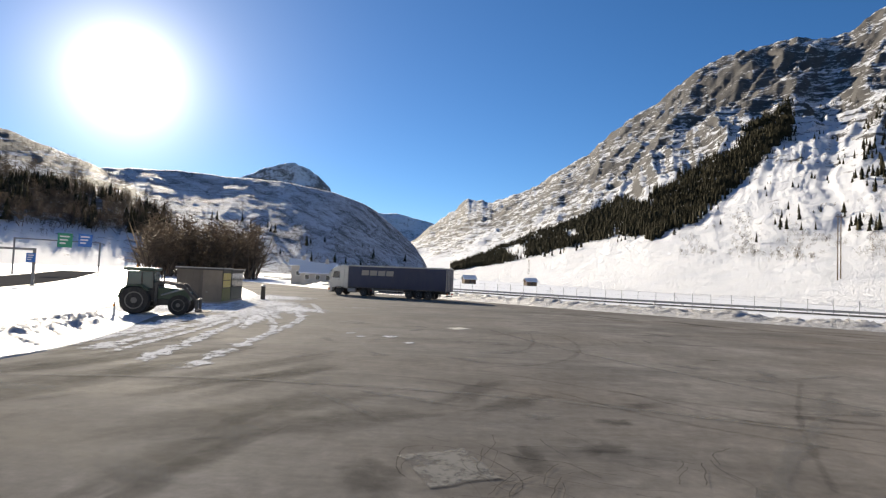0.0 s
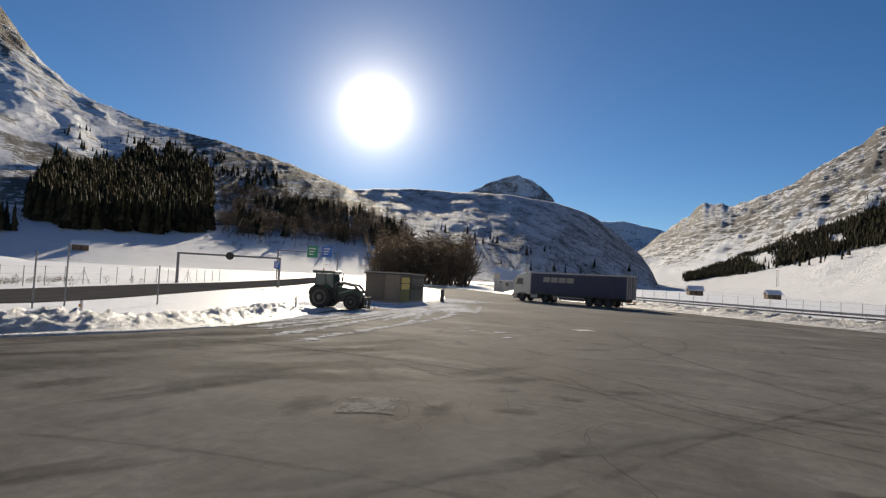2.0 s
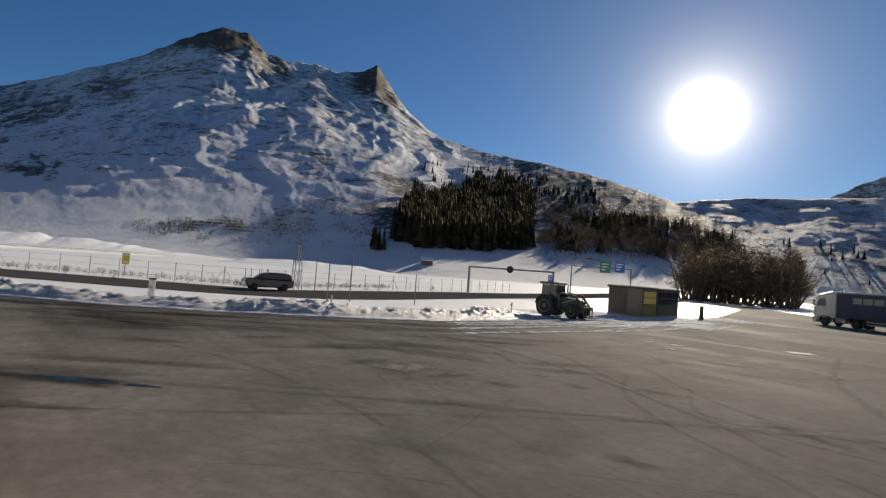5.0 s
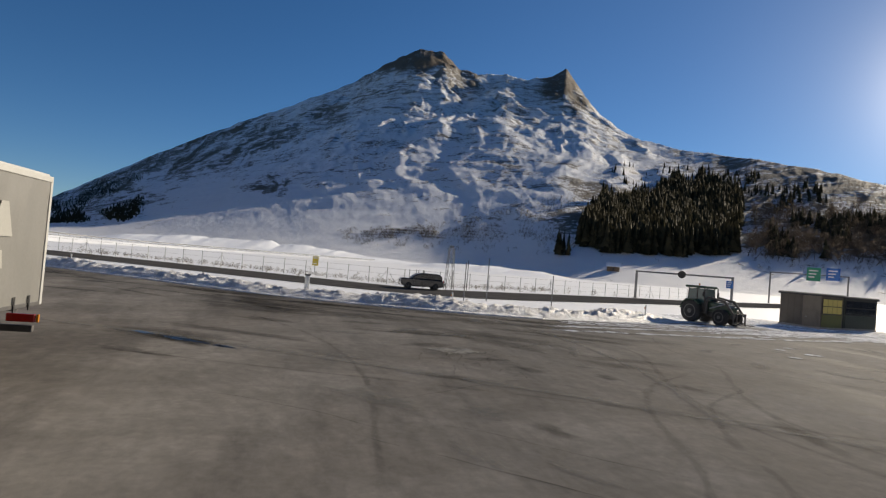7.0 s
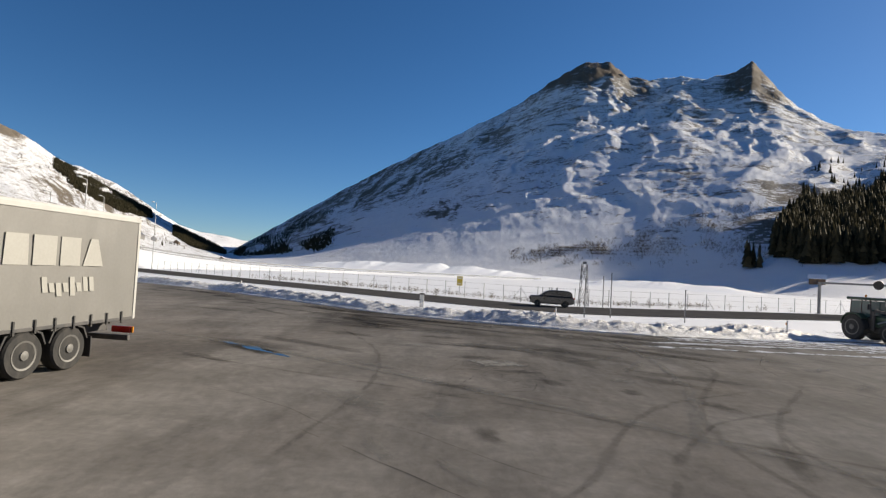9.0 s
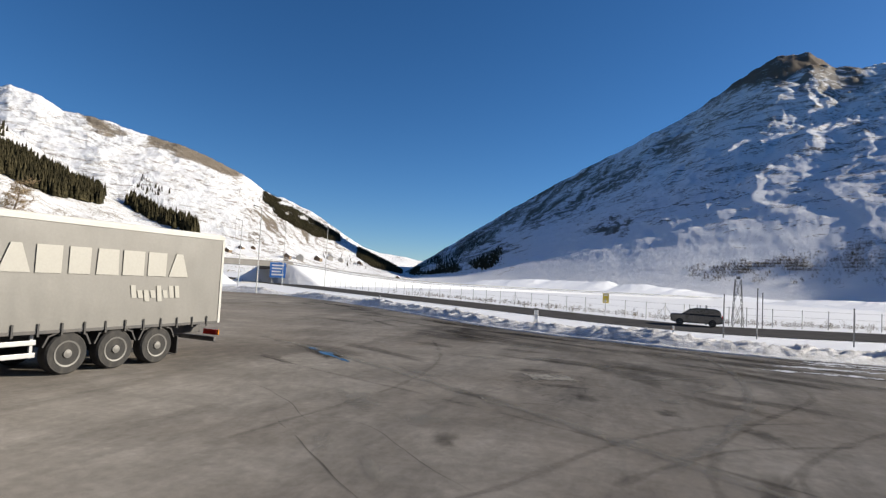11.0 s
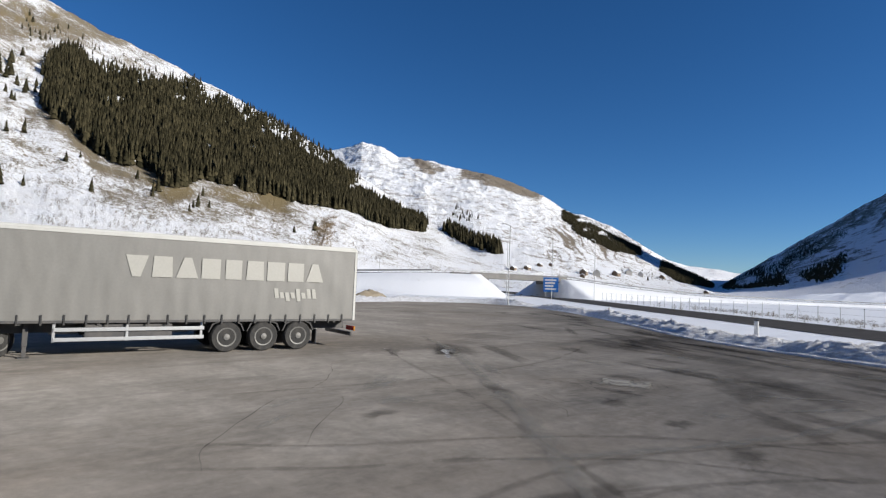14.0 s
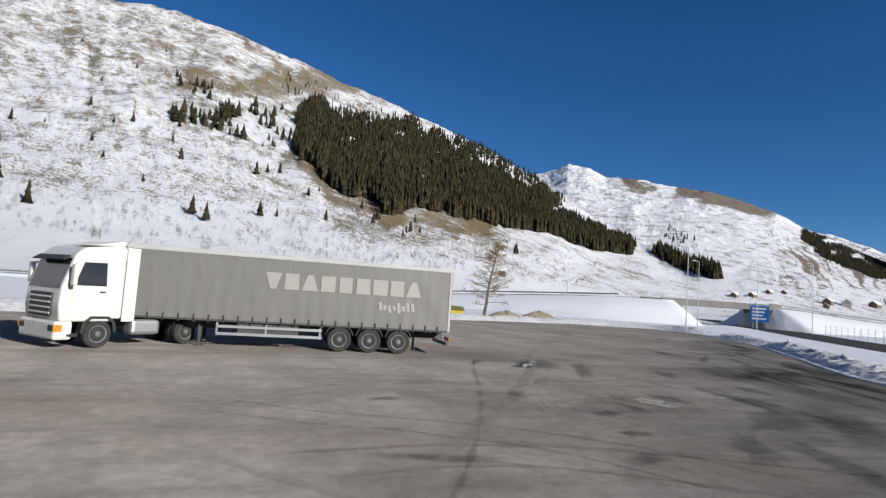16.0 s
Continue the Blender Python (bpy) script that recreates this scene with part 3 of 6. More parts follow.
west = Massif("backdrop_west", "snow-streaked rocky mountain with two dark summits",
              [(24, 6.0), (28, 7.4), (31.8, 7.9), (35.6, 9.1), (40.2, 10.5), (45.3, 11.5), (50.5, 12.2), (55.2, 13.3), (57, 14.0), (59.2, 15.6), (61.6, 18.3), (62.7, 19.6), (64.0, 18.9),
               (66.5, 18.4), (68.5, 19.1), (71.4, 18.5), (73.2, 19.0), (74.2, 19.7), (75.2, 20.6), (77.6, 20.45), (79.4, 19.6), (81.1, 18.7), (83.2, 17.2), (85, 16.2), (87.5, 15.0), (90.2, 13.6), (93.4, 12.0), (96.2, 10.5),
               (100.7, 7.8), (105.2, 4.9), (109, 2.3), (111.6, 0.6), (114, 0.2)],
              [(24, 470), (40, 400), (58, 300), (75, 480), (84, 450), (95, 515), (105, 640), (114, 980)], [(24, 820), (40, 900), (47, 1300), (54, 2300), (62, 3800), (80, 3900), (100, 3900), (114, 3600)], WESTROCK,
              power=1.12, quiet=((24, 0.6), (60, 1), (82, 1), (91, 0.4), (114, 0.4)), lumpsize=620.0, rough=0.030, ribs=0.044, ribwide=5.5, folds=(5, 4), bare=west_bare, seed=5.0, jag=0.005, crag=0.10, rows=200, terrace=0.0, calmfoot=0.35)
south = Massif("backdrop_south", "broad frosted hill with scrub under thin snow",
               [(2.0, 0.3), (2.6, 1.6), (3.6, 3.0), (5.2, 4.4), (7.7, 6.3), (9, 7.0), (12, 8.0), (17, 8.6), (21, 8.6), (26, 8.7), (29.5, 8.6), (34, 8.0), (40, 7.0)],
               [(2, 800), (10, 520), (40, 430)], [(2, 1250), (10, 960), (40, 860)], SOUTHROCK, rough=0.025, ribs=0.02, ribwide=4.0, power=1.1, bare=south_bare, seed=8.0, jag=0.012)
table = Massif("backdrop_table", "distant flat-topped snowy summit", [(10.5, 5), (11.9, 8.2), (13.3, 9.6), (15.4, 10.6), (17.0, 10.2), (18.2, 9.7), (20.2, 8.7), (22.5, 7.5), (24, 6)],
               [(10, 2500), (24, 2500)], [(10, 3400), (24, 3400)], FARROCK, rough=0.03, ribs=0.03, seed=13.0)
notch = Massif("backdrop_gap", "far snowy mountains in the valley gap", [(-3, 4), (-0.2, 4.6), (1.6, 5.5), (3.5, 5.9), (5.1, 6.2), (7.6, 6.1), (9, 5)],
               [(-3, 3000), (9, 3000)], [(-3, 4200), (9, 4200)], FARROCK, rough=0.04, ribs=0.04, seed=15.0)
north = Massif("backdrop_north", "sunlit snow mountain with bare brown domes on its crest",
               [(108, 0.2), (111.8, 0.6), (113.7, 1.6), (115.5, 2.4), (117.3, 3.3), (119.2, 4.4), (121.2, 5.3), (123.8, 6.7), (125.9, 7.8), (128, 9.1), (130.8, 10.2), (133.6, 11.1), (136.5, 11.5),
                (140, 12.3), (142.6, 12.4), (144.4, 13.3), (146.3, 13.6), (148, 12.9), (150.2, 12.4), (153, 11.5), (158, 10)],
               [(108, 900), (125, 480), (158, 420)], [(108, 1700), (125, 2600), (158, 2800)], NORTHROCK, rough=0.014, ribs=0.010, ribwide=3.0, step=0.10, power=1.15, bare=north_bare, seed=21.0)
farnorth = Massif("backdrop_far_north", "distant snowy ridge behind the sunlit mountain", [(102, 1.6), (106, 1.9), (107.6, 2.0), (109.1, 1.7), (110.6, 1.9), (111.6, 2.1), (114.3, 2.4), (116, 2.9), (117.7, 3.9), (121.1, 6.0), (123.9, 7.1), (126, 7.4), (128, 7)],
                  [(102, 4000), (128, 3200)], [(102, 4700), (128, 4200)], FARROCK, rough=0.03, ribs=0.03, seed=23.0)
slope = Massif("backdrop_slope", "sunlit steep slope with dense spruce wood, thin snow and dry grass",
               [(131, 2.2), (136, 4.6), (139.5, 6.5), (142.7, 8.2), (145.9, 10.0), (147.8, 11.3), (150, 12.6), (154, 14.6), (160, 17.0), (166, 18.9), (170.6, 20.2), (174.1, 21.3), (178.6, 22.3),
                (183, 23.1), (186, 23.4), (192, 22.8), (205, 20), (230, 17), (262, 14), (285, 20)],
               [(131, 440), (136, 400), (148, 260), (165, 190), (200, 170), (285, 150)], [(131, 760), (136, 900), (148, 1200), (165, 1300), (200, 1250), (285, 1250)], SUNSLOPE,
               rough=0.025, ribs=0.02, ribwide=6.0, power=1.2, calmfoot=0.3, bare=sun_bare, seed=31.0, jag=0.012)


# ---------------------------------------------------------------- woods on the slopes
rng = random.Random(7)


def spruce_points(h, seed):
    """One spruce: ragged tiers of drooping branches round a leader."""
    r = random.Random(seed)
    verts, faces = [], []
    for z0, z1, w in ((0.04, 0.45, 0.20), (0.22, 0.62, 0.165), (0.42, 0.80, 0.12), (0.62, 1.0, 0.075)):
        k = len(verts)
        verts.append((0, 0, z1 * h))
        for i in range(8):
            a = 2 * math.pi * (i + r.uniform(-0.3, 0.3)) / 8
            q = w * h * (r.uniform(0.8, 1.15) if i % 2 else r.uniform(0.45, 0.7))
            verts.append((q * math.cos(a), q * math.sin(a), (z0 + r.uniform(-0.03, 0.05)) * h))
        faces += [(k, k + 1 + i, k + 1 + (i + 1) % 8) for i in range(8)]
    return np.array(verts), np.array(faces)


def larch_points(h, seed):
    """One leafless tree from afar: a trunk with thin upswept twigs."""
    r = random.Random(seed)
    verts, faces = [], []

    def sliver(p, q, w):
        k = len(verts)
        p, q = np.array(p), np.array(q)
        d = np.cross(q - p, (r.uniform(-1, 1), r.uniform(-1, 1), 0.3))
        d = d / (np.linalg.norm(d) + 1e-6) * w
        e = np.cross(q - p, d)
        e = e / (np.linalg.norm(e) + 1e-6) * w
        verts.extend([p + d, p - 0.5 * d + e, p - 0.5 * d - e, q])
        faces.extend([(k, k + 1, k + 3), (k + 1, k + 2, k + 3), (k + 2, k, k + 3)])

    sliver((0, 0, 0), (r.uniform(-.4, .4), r.uniform(-.4, .4), h), 0.016 * h)
    for i in range(26):
        z, a = h * r.uniform(0.22, 0.95), r.uniform(0, 6.28)
        s = h * (0.30 * (1 - z / h) + 0.05) * r.uniform(0.7, 1.2)
        q = (s * math.cos(a), s * math.sin(a), z + s * r.uniform(0.1, 0.6))
        sliver((0, 0, z), q, 0.007 * h)
        for _ in range(2):
            sliver(tuple(0.6 * c for c in q[:2]) + (0.4 * z + 0.6 * q[2],), (q[0] + r.uniform(-.12, .12) * h, q[1] + r.uniform(-.12, .12) * h, q[2] + r.uniform(-.02, .1) * h), 0.005 * h)
    return np.array(verts), np.array(faces)


SPRUCES = [spruce_points(1.0, k) for k in range(7)]
LARCHES = [larch_points(1.0, k + 50) for k in range(6)]
BUSHES = [larch_points(1.0, k + 90) for k in range(4)]


def wood(name, label, category, spots, kinds, material):
    """Many trees as one mesh. spots: x, y, z, height, width factor."""
    vs, fs, base = [], [], 0
    for x, y, z, h, wide in spots:
        v, f = kinds[rng.randrange(len(kinds))]
        a = rng.uniform(0, 6.28)
        c, s = math.cos(a) * h * wide, math.sin(a) * h * wide
        vs.append(np.stack([x + v[:, 0] * c - v[:, 1] * s, y + v[:, 0] * s + v[:, 1] * c, z - 0.02 * h + v[:, 2] * h], 1))
        fs.append(f + base)
        base += len(v)
    me = bpy.data.meshes.new(name)
    v, f = np.concatenate(vs), np.concatenate(fs)
    me.vertices.add(len(v))
    me.vertices.foreach_set("co", v.astype(np.float32).ravel())
    me.loops.add(f.size)
    me.loops.foreach_set("vertex_index", f.ravel().astype(np.int32))
    me.polygons.add(len(f))
    me.polygons.foreach_set("loop_start", np.arange(0, f.size, 3, dtype=np.int32))
    me.update(calc_edges=True)
    me.materials.append(material)
    return tagged(new(name, me), label, category, kind="stuff")


def spread(massif, count, low, high, tall=(10, 17), gap=0.0, wide=1.0, seed=0, cell=2.0):
    """Spots on a mountain side between two lines of (bearing, height), thinned in patches."""
    out, tries = [], 0
    a0, a1 = low[0][0], low[-1][0]
    while len(out) < count and tries < count * 12:
        tries += 1
        az = rng.uniform(a0, a1)
        lo, hi = lerp_list(low, az), lerp_list(high, az)
        fray = 0.22 * (hi - lo)
        el = rng.uniform(lo - 0.4 * fray * noise.noise((0.9 * az, 3.1, seed)), hi + fray * (noise.noise((0.7 * az, 8.3, seed)) + 0.6 * noise.noise((2.9 * az, 1.7, seed))))
        if noise.noise((az / cell + seed, el / cell * 1.6, seed)) < gap - 0.5 + 0.25 * rng.random() and gap:
            continue
        p = massif.place(az, el)
        if p is not None:
            out.append((p[0] + rng.uniform(-5, 5), p[1] + rng.uniform(-5, 5), p[2] - 0.5, rng.uniform(*tall), wide * rng.uniform(0.8, 1.15)))
    return out


wood("spruce_wood", "dense dark green spruce wood on the sunny slope", "wood",
     spread(slope, 12500, [(139.6, 5.0), (143.2, 5.3), (147.8, 6.9), (152.5, 7.2), (157.3, 8.1), (161.5, 8.8), (163.8, 7.6), (166.2, 9.2), (169.7, 9.4), (171.6, 11.6), (173.8, 13.1)],
            [(139.6, 6.0), (143.2, 7.4), (146.1, 8.8), (149, 10.6), (153.2, 12.8), (158.1, 14.8), (163, 17.0), (167.7, 16.8), (172.3, 17.8), (173.8, 16.6)], (11, 20), 0.05, 0.9, 3)
     + spread(north, 420, [(131.8, 2.9), (134.8, 3.7), (137.4, 4.9)], [(131.8, 3.5), (134.9, 4.6), (137.4, 5.6)], (13, 21)), SPRUCES, SPRUCE)
wood("spruce_wood", "scattered spruces on the thinly snowed slope", "wood",
     spread(slope, 60, [(150, 3), (176, 6), (200, 3)], [(150, 6), (176, 18), (200, 21)], (5, 11), 0.62, 1.2, 5)
     + spread(slope, 90, [(174.3, 13.6), (178, 13.5), (186, 13)], [(174.3, 17.5), (178, 17.6), (186, 18)], (9, 16), 0.5, 1.4, 25, 2.4)
     + spread(north, 16, [(116.5, 1.3), (121, 1.4)], [(116.5, 1.9), (121, 1.8)], (4, 8))
     + spread(slope, 520, [(146.5, 9.4), (150, 11.6), (154, 13.6), (158, 15.2)], [(146.5, 10.3), (150, 12.5), (154, 14.5), (158, 16.1)], (8, 15))
     + spread(slope, 120, [(156, 15), (176, 18)], [(156, 16), (176, 20)], (6, 12)), SPRUCES, SPRUCE)
wood("spruce_wood", "band of dark spruces under the rock wall", "wood",
     spread(east, 14000, [(-31, 13.4), (-29.3, 12.4), (-26.9, 9.7), (-23.5, 6.5), (-19.4, 4.6), (-16.5, 4.9), (-11.4, 3.4), (-6, 1.8), (-0.4, 0.7)],
            [(-31, 16.2), (-29.3, 15.5), (-25.7, 12.2), (-21.3, 9.9), (-16.5, 8.0), (-11.5, 5.8), (-6, 3.5), (-0.4, 1.3)], (6, 11), 0.06, 0.9, 9, 3.0)
     + spread(east, 260, [(-46, 7.5), (-40, 8), (-36, 9)], [(-46, 15), (-40, 16), (-36, 14.5)], (6, 11), 0.3, 0.9, 2), SPRUCES, SPRUCE)
wood("spruce_wood", "lone spruces scattered over the rocky mountain side", "wood",
     spread(east, 26, [(-13.5, 3.4), (-6.5, 1.7)], [(-13.5, 4.6), (-6.5, 2.6)], (8, 14), 0.0, 1.0, 33) + spread(east, 420, [(-44, 5), (-25, 5), (-12, 4)], [(-44, 20), (-25, 17), (-12, 8)], (4, 8.5), 0.6, 1.0, 13), SPRUCES, SPRUCE)
wood("spruce_wood", "shaded spruce wood at the foot of the dark mountain", "wood",
     spread(west, 5200, [(46.4, 3.2), (48, 2.8), (51, 2.5), (56, 2.4), (59.6, 2.7)], [(46.4, 7.8), (48, 9.0), (51.6, 9.0), (53.5, 8.4), (56.5, 6.6), (58, 7.0), (59.6, 4.8)], (14, 26), 0.18, 1.05, 4, 1.3)
     + spread(west, 420, [(28, 2.6), (35, 3.0), (43.4, 3.0)], [(28, 4.6), (35, 6.6), (43.4, 7.8)], (10, 18), 0.55, 1.0, 6)
     + spread(west, 90, [(40, 7.5), (46, 8.5), (52, 9.0)], [(40, 9.0), (46, 10.2), (52, 10.8)], (9, 16), 0.4, 1.0, 12)
     + spread(west, 60, [(45, 8), (58, 9)], [(45, 10), (58, 11.5)], (9, 16)) + spread(west, 5, [(61.8, 1.7), (62.8, 1.7)], [(61.8, 2.0), (62.8, 2.0)], (15, 20)), SPRUCES, SPRUCE)
wood("spruce_wood", "distant dark spruce woods beside the valley gap", "wood",
     spread(north, 3200, [(112.0, 0.4), (114.5, 0.8), (116.4, 1.8)], [(112.0, 1.3), (115, 2.5), (116.4, 2.7)], (6, 11), 0.05)
     + spread(north, 6500, [(118.3, 3.2), (121, 3.7), (124.4, 5.3), (125.8, 6.7)], [(118.4, 4.3), (120.5, 5.6), (122.7, 6.7), (125.3, 7.3), (125.8, 7.5)], (6, 11), 0.1, 1.0, 17, 1.0)
     + spread(north, 60, [(117, 2.8), (128.5, 7.2)], [(117, 3.4), (128.5, 8.0)], (5, 9), 0.3, 1.0, 19) + spread(north, 30, [(133, 5), (137, 6.5)], [(133, 6), (137, 8)], (7, 12), 0.3)
     + spread(north, 14, [(115.5, 0.6), (118, 0.9)], [(115.5, 1.0), (118, 1.5)], (4, 7))
     + spread(west, 2600, [(102, 1.8), (104, 1.0), (111, 0.3)], [(102, 5.2), (105, 4.6), (109, 2.0), (111, 0.7)], (5, 9), 0.42, 1.0, 27), SPRUCES, SPRUCE)
wood("spruce_wood", "small spruces on the frosted hill", "wood", spread(south, 40, [(4, 0.6), (30, 0.8)], [(4, 2.2), (30, 5.5)], (7, 13), 0.45), SPRUCES, SPRUCE)
wood("scrub", "brown leafless scrub poking through snow", "scrub",
     spread(west, 3200, [(59.5, 2.4), (66, 2.8), (74, 2.2), (82, 1.6)], [(59.5, 8.5), (66, 6.2), (74, 3.8), (82, 2.3)], (1.4, 3.4), 0.35, 1.6, 91)
     + spread(west, 1800, [(26, 6.0), (52, 8.5)], [(26, 7.2), (40, 10.0), (52, 12)], (2.0, 5.0), 0.3, 1.5, 81)
     + spread(west, 1500, [(28, 2.0), (60, 1.9), (75, 1.2), (84, 1.0)], [(28, 8), (60, 9), (75, 4.0), (84, 2.4)], (1.6, 4.0), 0.5, 1.6, 8, 1.4)
     + spread(south, 900, [(3, 0.5), (30, 0.8)], [(3, 2.0), (30, 7.5)], (2.5, 5), 0.3, 1.5, 2)
     + spread(slope, 2200, [(138, 1.5), (165, 2.5), (200, 3)], [(138, 4), (165, 8), (200, 19)], (1.2, 3.6), 0.35, 1.7, 18)
     + spread(east, 700, [(-45, 2.5), (-20, 3)], [(-45, 9), (-20, 6)], (1.5, 3.5), 0.5, 1.7, 28), BUSHES, SCRUB)
W_VERGE = [(-38, 55), (-27, 37), (-22.5, 27), (-20.5, 19), (-22, 10.5), (-27, 2), (-41, -15), (-59, -38)]
shrubs = []
for x, y, d in ((-44, 26, 0), (-43, 12, 0), (-50, -1, 0), (-59, -14, 0), (-69, -27, 0), (-54, 46, 0), (-47, 36, 0)):
    for _ in range(6):
        shrubs.append((x - 3 + rng.uniform(-6, 4), y + rng.uniform(-7, 7), -0.1, rng.uniform(0.4, 1.2), rng.uniform(1.2, 2.0)))
for p, d, s in along(W_VERGE, 0.22):
    q = p + Vector((-d.y, d.x, 0)).normalized() * rng.uniform(-25.0, -22.5)
    shrubs.append((q.x, q.y, -0.1, rng.uniform(0.25, 0.75), rng.uniform(1.5, 2.6)))
for p, d, s in along([(-110, -88), (-72, -92), (-50, -110), (-30, -128), (0, -146)], 1.1):
    shrubs.append((p.x + rng.uniform(-5, 5) + 5, p.y + rng.uniform(-4, 4) + 14, -0.1, rng.uniform(0.3, 1.0), rng.uniform(1.4, 2.4)))
wood("scrub", "low brown roadside shrubs along the wire fence", "scrub", shrubs, BUSHES, SCRUB)
grove = []
while len(grove) < 260:
    az, d = radians(rng.uniform(20.2, 29.6)), rng.uniform(165, 240)
    grove.append((EYE.x - 6 - d * math.sin(az), d * math.cos(az) + 2, -0.1, rng.uniform(11, 18), rng.uniform(1.0, 1.5)))
wood("leafless_wood", "brown leafless wood below the backlit mountain side", "wood",
     spread(west, 1300, [(27, 2.0), (35, 2.7), (45, 2.7)], [(27, 4.8), (35, 6.8), (45, 7.4)], (8, 15), 0.1, 1.5, 44), LARCHES, LARCH)
wood("larch_grove", "brown leafless grove in the haze behind the booths", "wood", grove, LARCHES, LARCH)


# ---------------------------------------------------------------- drifts at the mountain's foot
def drifts(name, label, line, d0, d1, seed, material, lean=0.16, broad=0.45):
    """Avalanche snow heaped below a slope: slanting ridges and furrows between bearings; line gives the height by bearing."""
    rows, cols, co = 300, 60, []
    a0, a1 = line[0][0], line[-1][0]
    for i in range(rows):
        az = a0 + (a1 - a0) * i / (rows - 1)
        for k in range(cols):
            u = k / (cols - 1)
            d = d0 + (d1 - d0) * u
            x, y = EYE.x - d * math.sin(radians(az)), EYE.y + d * math.cos(radians(az))
            warp = noise.fractal(Vector((0.16 * az, 1.5 * u, seed + 3)), 0.8, 2.0, 4)
            furrow = noise.noise((broad * az + 10 * lean * u + 0.6 * warp, 0.10 * az + 0.5 * u, seed)) + 0.5 * noise.noise((2.7 * broad * az + 27 * lean * u + 1.5 * warp, 0.3 * az + u, seed + 1))
            n = 0.85 + 0.17 * furrow + 0.08 * warp + 0.05 * noise.fractal(Vector((x / 22, y / 22, seed)), 0.6, 2.2, 5)
            co.append((x, y, -0.3 + lerp_list(line, az) * math.sin(math.pi * 0.72 * min(1.0, 1.15 * u)) ** 1.3 * max(0.05, n)))
    return tagged(grid_mesh(name, co, rows, cols, material), label, "snow drift", kind="structure")


drifts("snow_drift_west", "sunlit avalanche snow heaped in slanting ridges at the mountain's foot", [(72, 0), (80, 3.5), (85, 6.5), (89, 9), (94, 8.5), (98, 8.0), (101, 7.5), (104, 5.0), (107, 0)], 320, 470, 3.0, SNOW)
drifts("snow_drift_south", "low sunlit snow drifts below the shaded wood", [(60, 0), (64, 3.5), (70, 4.5), (75, 3.0), (78, 0)], 240, 330, 9.0, SNOW)

# ---------------------------------------------------------------- roads, banks, fences
def snow_bank(name, label, line, width, height, step=0.35, cols=26, seed=0.0, lump=1.0, material=None):
    """Ploughed snow: a broken, blocky ridge along the line."""
    rows = along(line, step)
    co = []
    for p, d, s in rows:
        n = Vector((-d.y, d.x, 0)).normalized()
        ends = min(1.0, 0.05 + s / 4, 0.05 + (rows[-1][2] - s) / 4)
        tall = ends * height * (0.75 + 0.5 * noise.fractal(Vector((s / 9, seed, 0)), 0.8, 2, 4))
        for k in range(cols):
            u = k / (cols - 1)
            q = p + n * (width * (u - 0.12)) + d * 0.2 * noise.noise((p.x * 2, p.y * 2, u * 9))
            hump = (0.12 * min(1, u / 0.05) + 0.88 * max(0, min(1, (u - 0.10) / 0.28)) ** 0.8) * (1 - 0.75 * max(0, (u - 0.40) / 0.60) ** 0.8 - 0.25 * max(0, (u - 0.8) / 0.2))
            c = noise.cell(Vector((q.x * 2.2, q.y * 2.2, seed))) - 0.5 + 0.8 * (noise.cell(Vector((q.x * 5.0, q.y * 5.0, seed + 2))) - 0.5)
            h = tall * hump + lump * ends * hump * (0.15 * noise.fractal(Vector((q.x * 1.5, q.y * 1.5, seed)), 0.5, 2.2, 6) + 0.12 * max(0.0, noise.fractal(Vector((q.x * 4.5, q.y * 4.5, seed + 4)), 0.5, 2.2, 3)) + 0.05 * c * (0.4 + hump))
            edge = 0.0 if 0 < k < cols - 1 else -0.12
            co.append((q.x, q.y, max(-0.05, h) + 0.012 * (u < 0.3) + edge))
    return tagged(grid_mesh(name, co, len(rows), cols, material or BANK), label, "snow bank", kind="structure")


snow_bank("snow_bank_east", "long low bank of ploughed dirty snow", [(60, 33), (48, 39), (36, 46), (27, 52), (21, 57), (14, 63), (7, 70), (-3, 80), (-14, 92), (-28, 110)][::-1], 9.0, 1.0, 0.3, 36, seed=1.0, lump=1.5, material=DIRTYBANK)
snow_bank("snow_bank_west", "ploughed snow bank with grey crumbled blocks beside the lorry park",
          [(-16.4, 31.5), (-15.4, 28), (-14, 24), (-13, 17), (-15, 9), (-19, 2), (-27, -7), (-36, -18), (-43, -30)][::-1], 5.0, 0.75, 0.18, 40, seed=4.0)
snow_bank("snow_bank_south", "low icy snow bank at the end of the lorry park", [(-43.5, -30), (-42.5, -39.5), (-32, -42.5), (-18, -39), (-4, -33.5), (8, -27.5), (22, -20.5), (40, -14.5)][::-1], 5.0, 0.85, seed=6.0)
W_ROAD = [(-100, 180), (-68, 122), (-46, 80), (-35, 54), (-27, 37), (-22.5, 27), (-20.5, 19), (-22, 10.5), (-27, 2), (-41, -15), (-59, -38), (-84, -68), (-108, -98), (-150, -150)]
tagged(strip("main_road", W_ROAD, -17.5, -7.5, 0.03, ROAD), "dark two-lane road cleared of snow", "road", kind="structure")
E_LINE = [(-60, 190), (-25, 140), (4, 112), (20, 95), (34, 84), (47, 77), (58, 71), (80, 60), (110, 45)]
tagged(strip("side_road", E_LINE, 1.5, 8.0, 0.03, ROAD), "cleared grey side road behind a guard rail", "road", kind="structure")
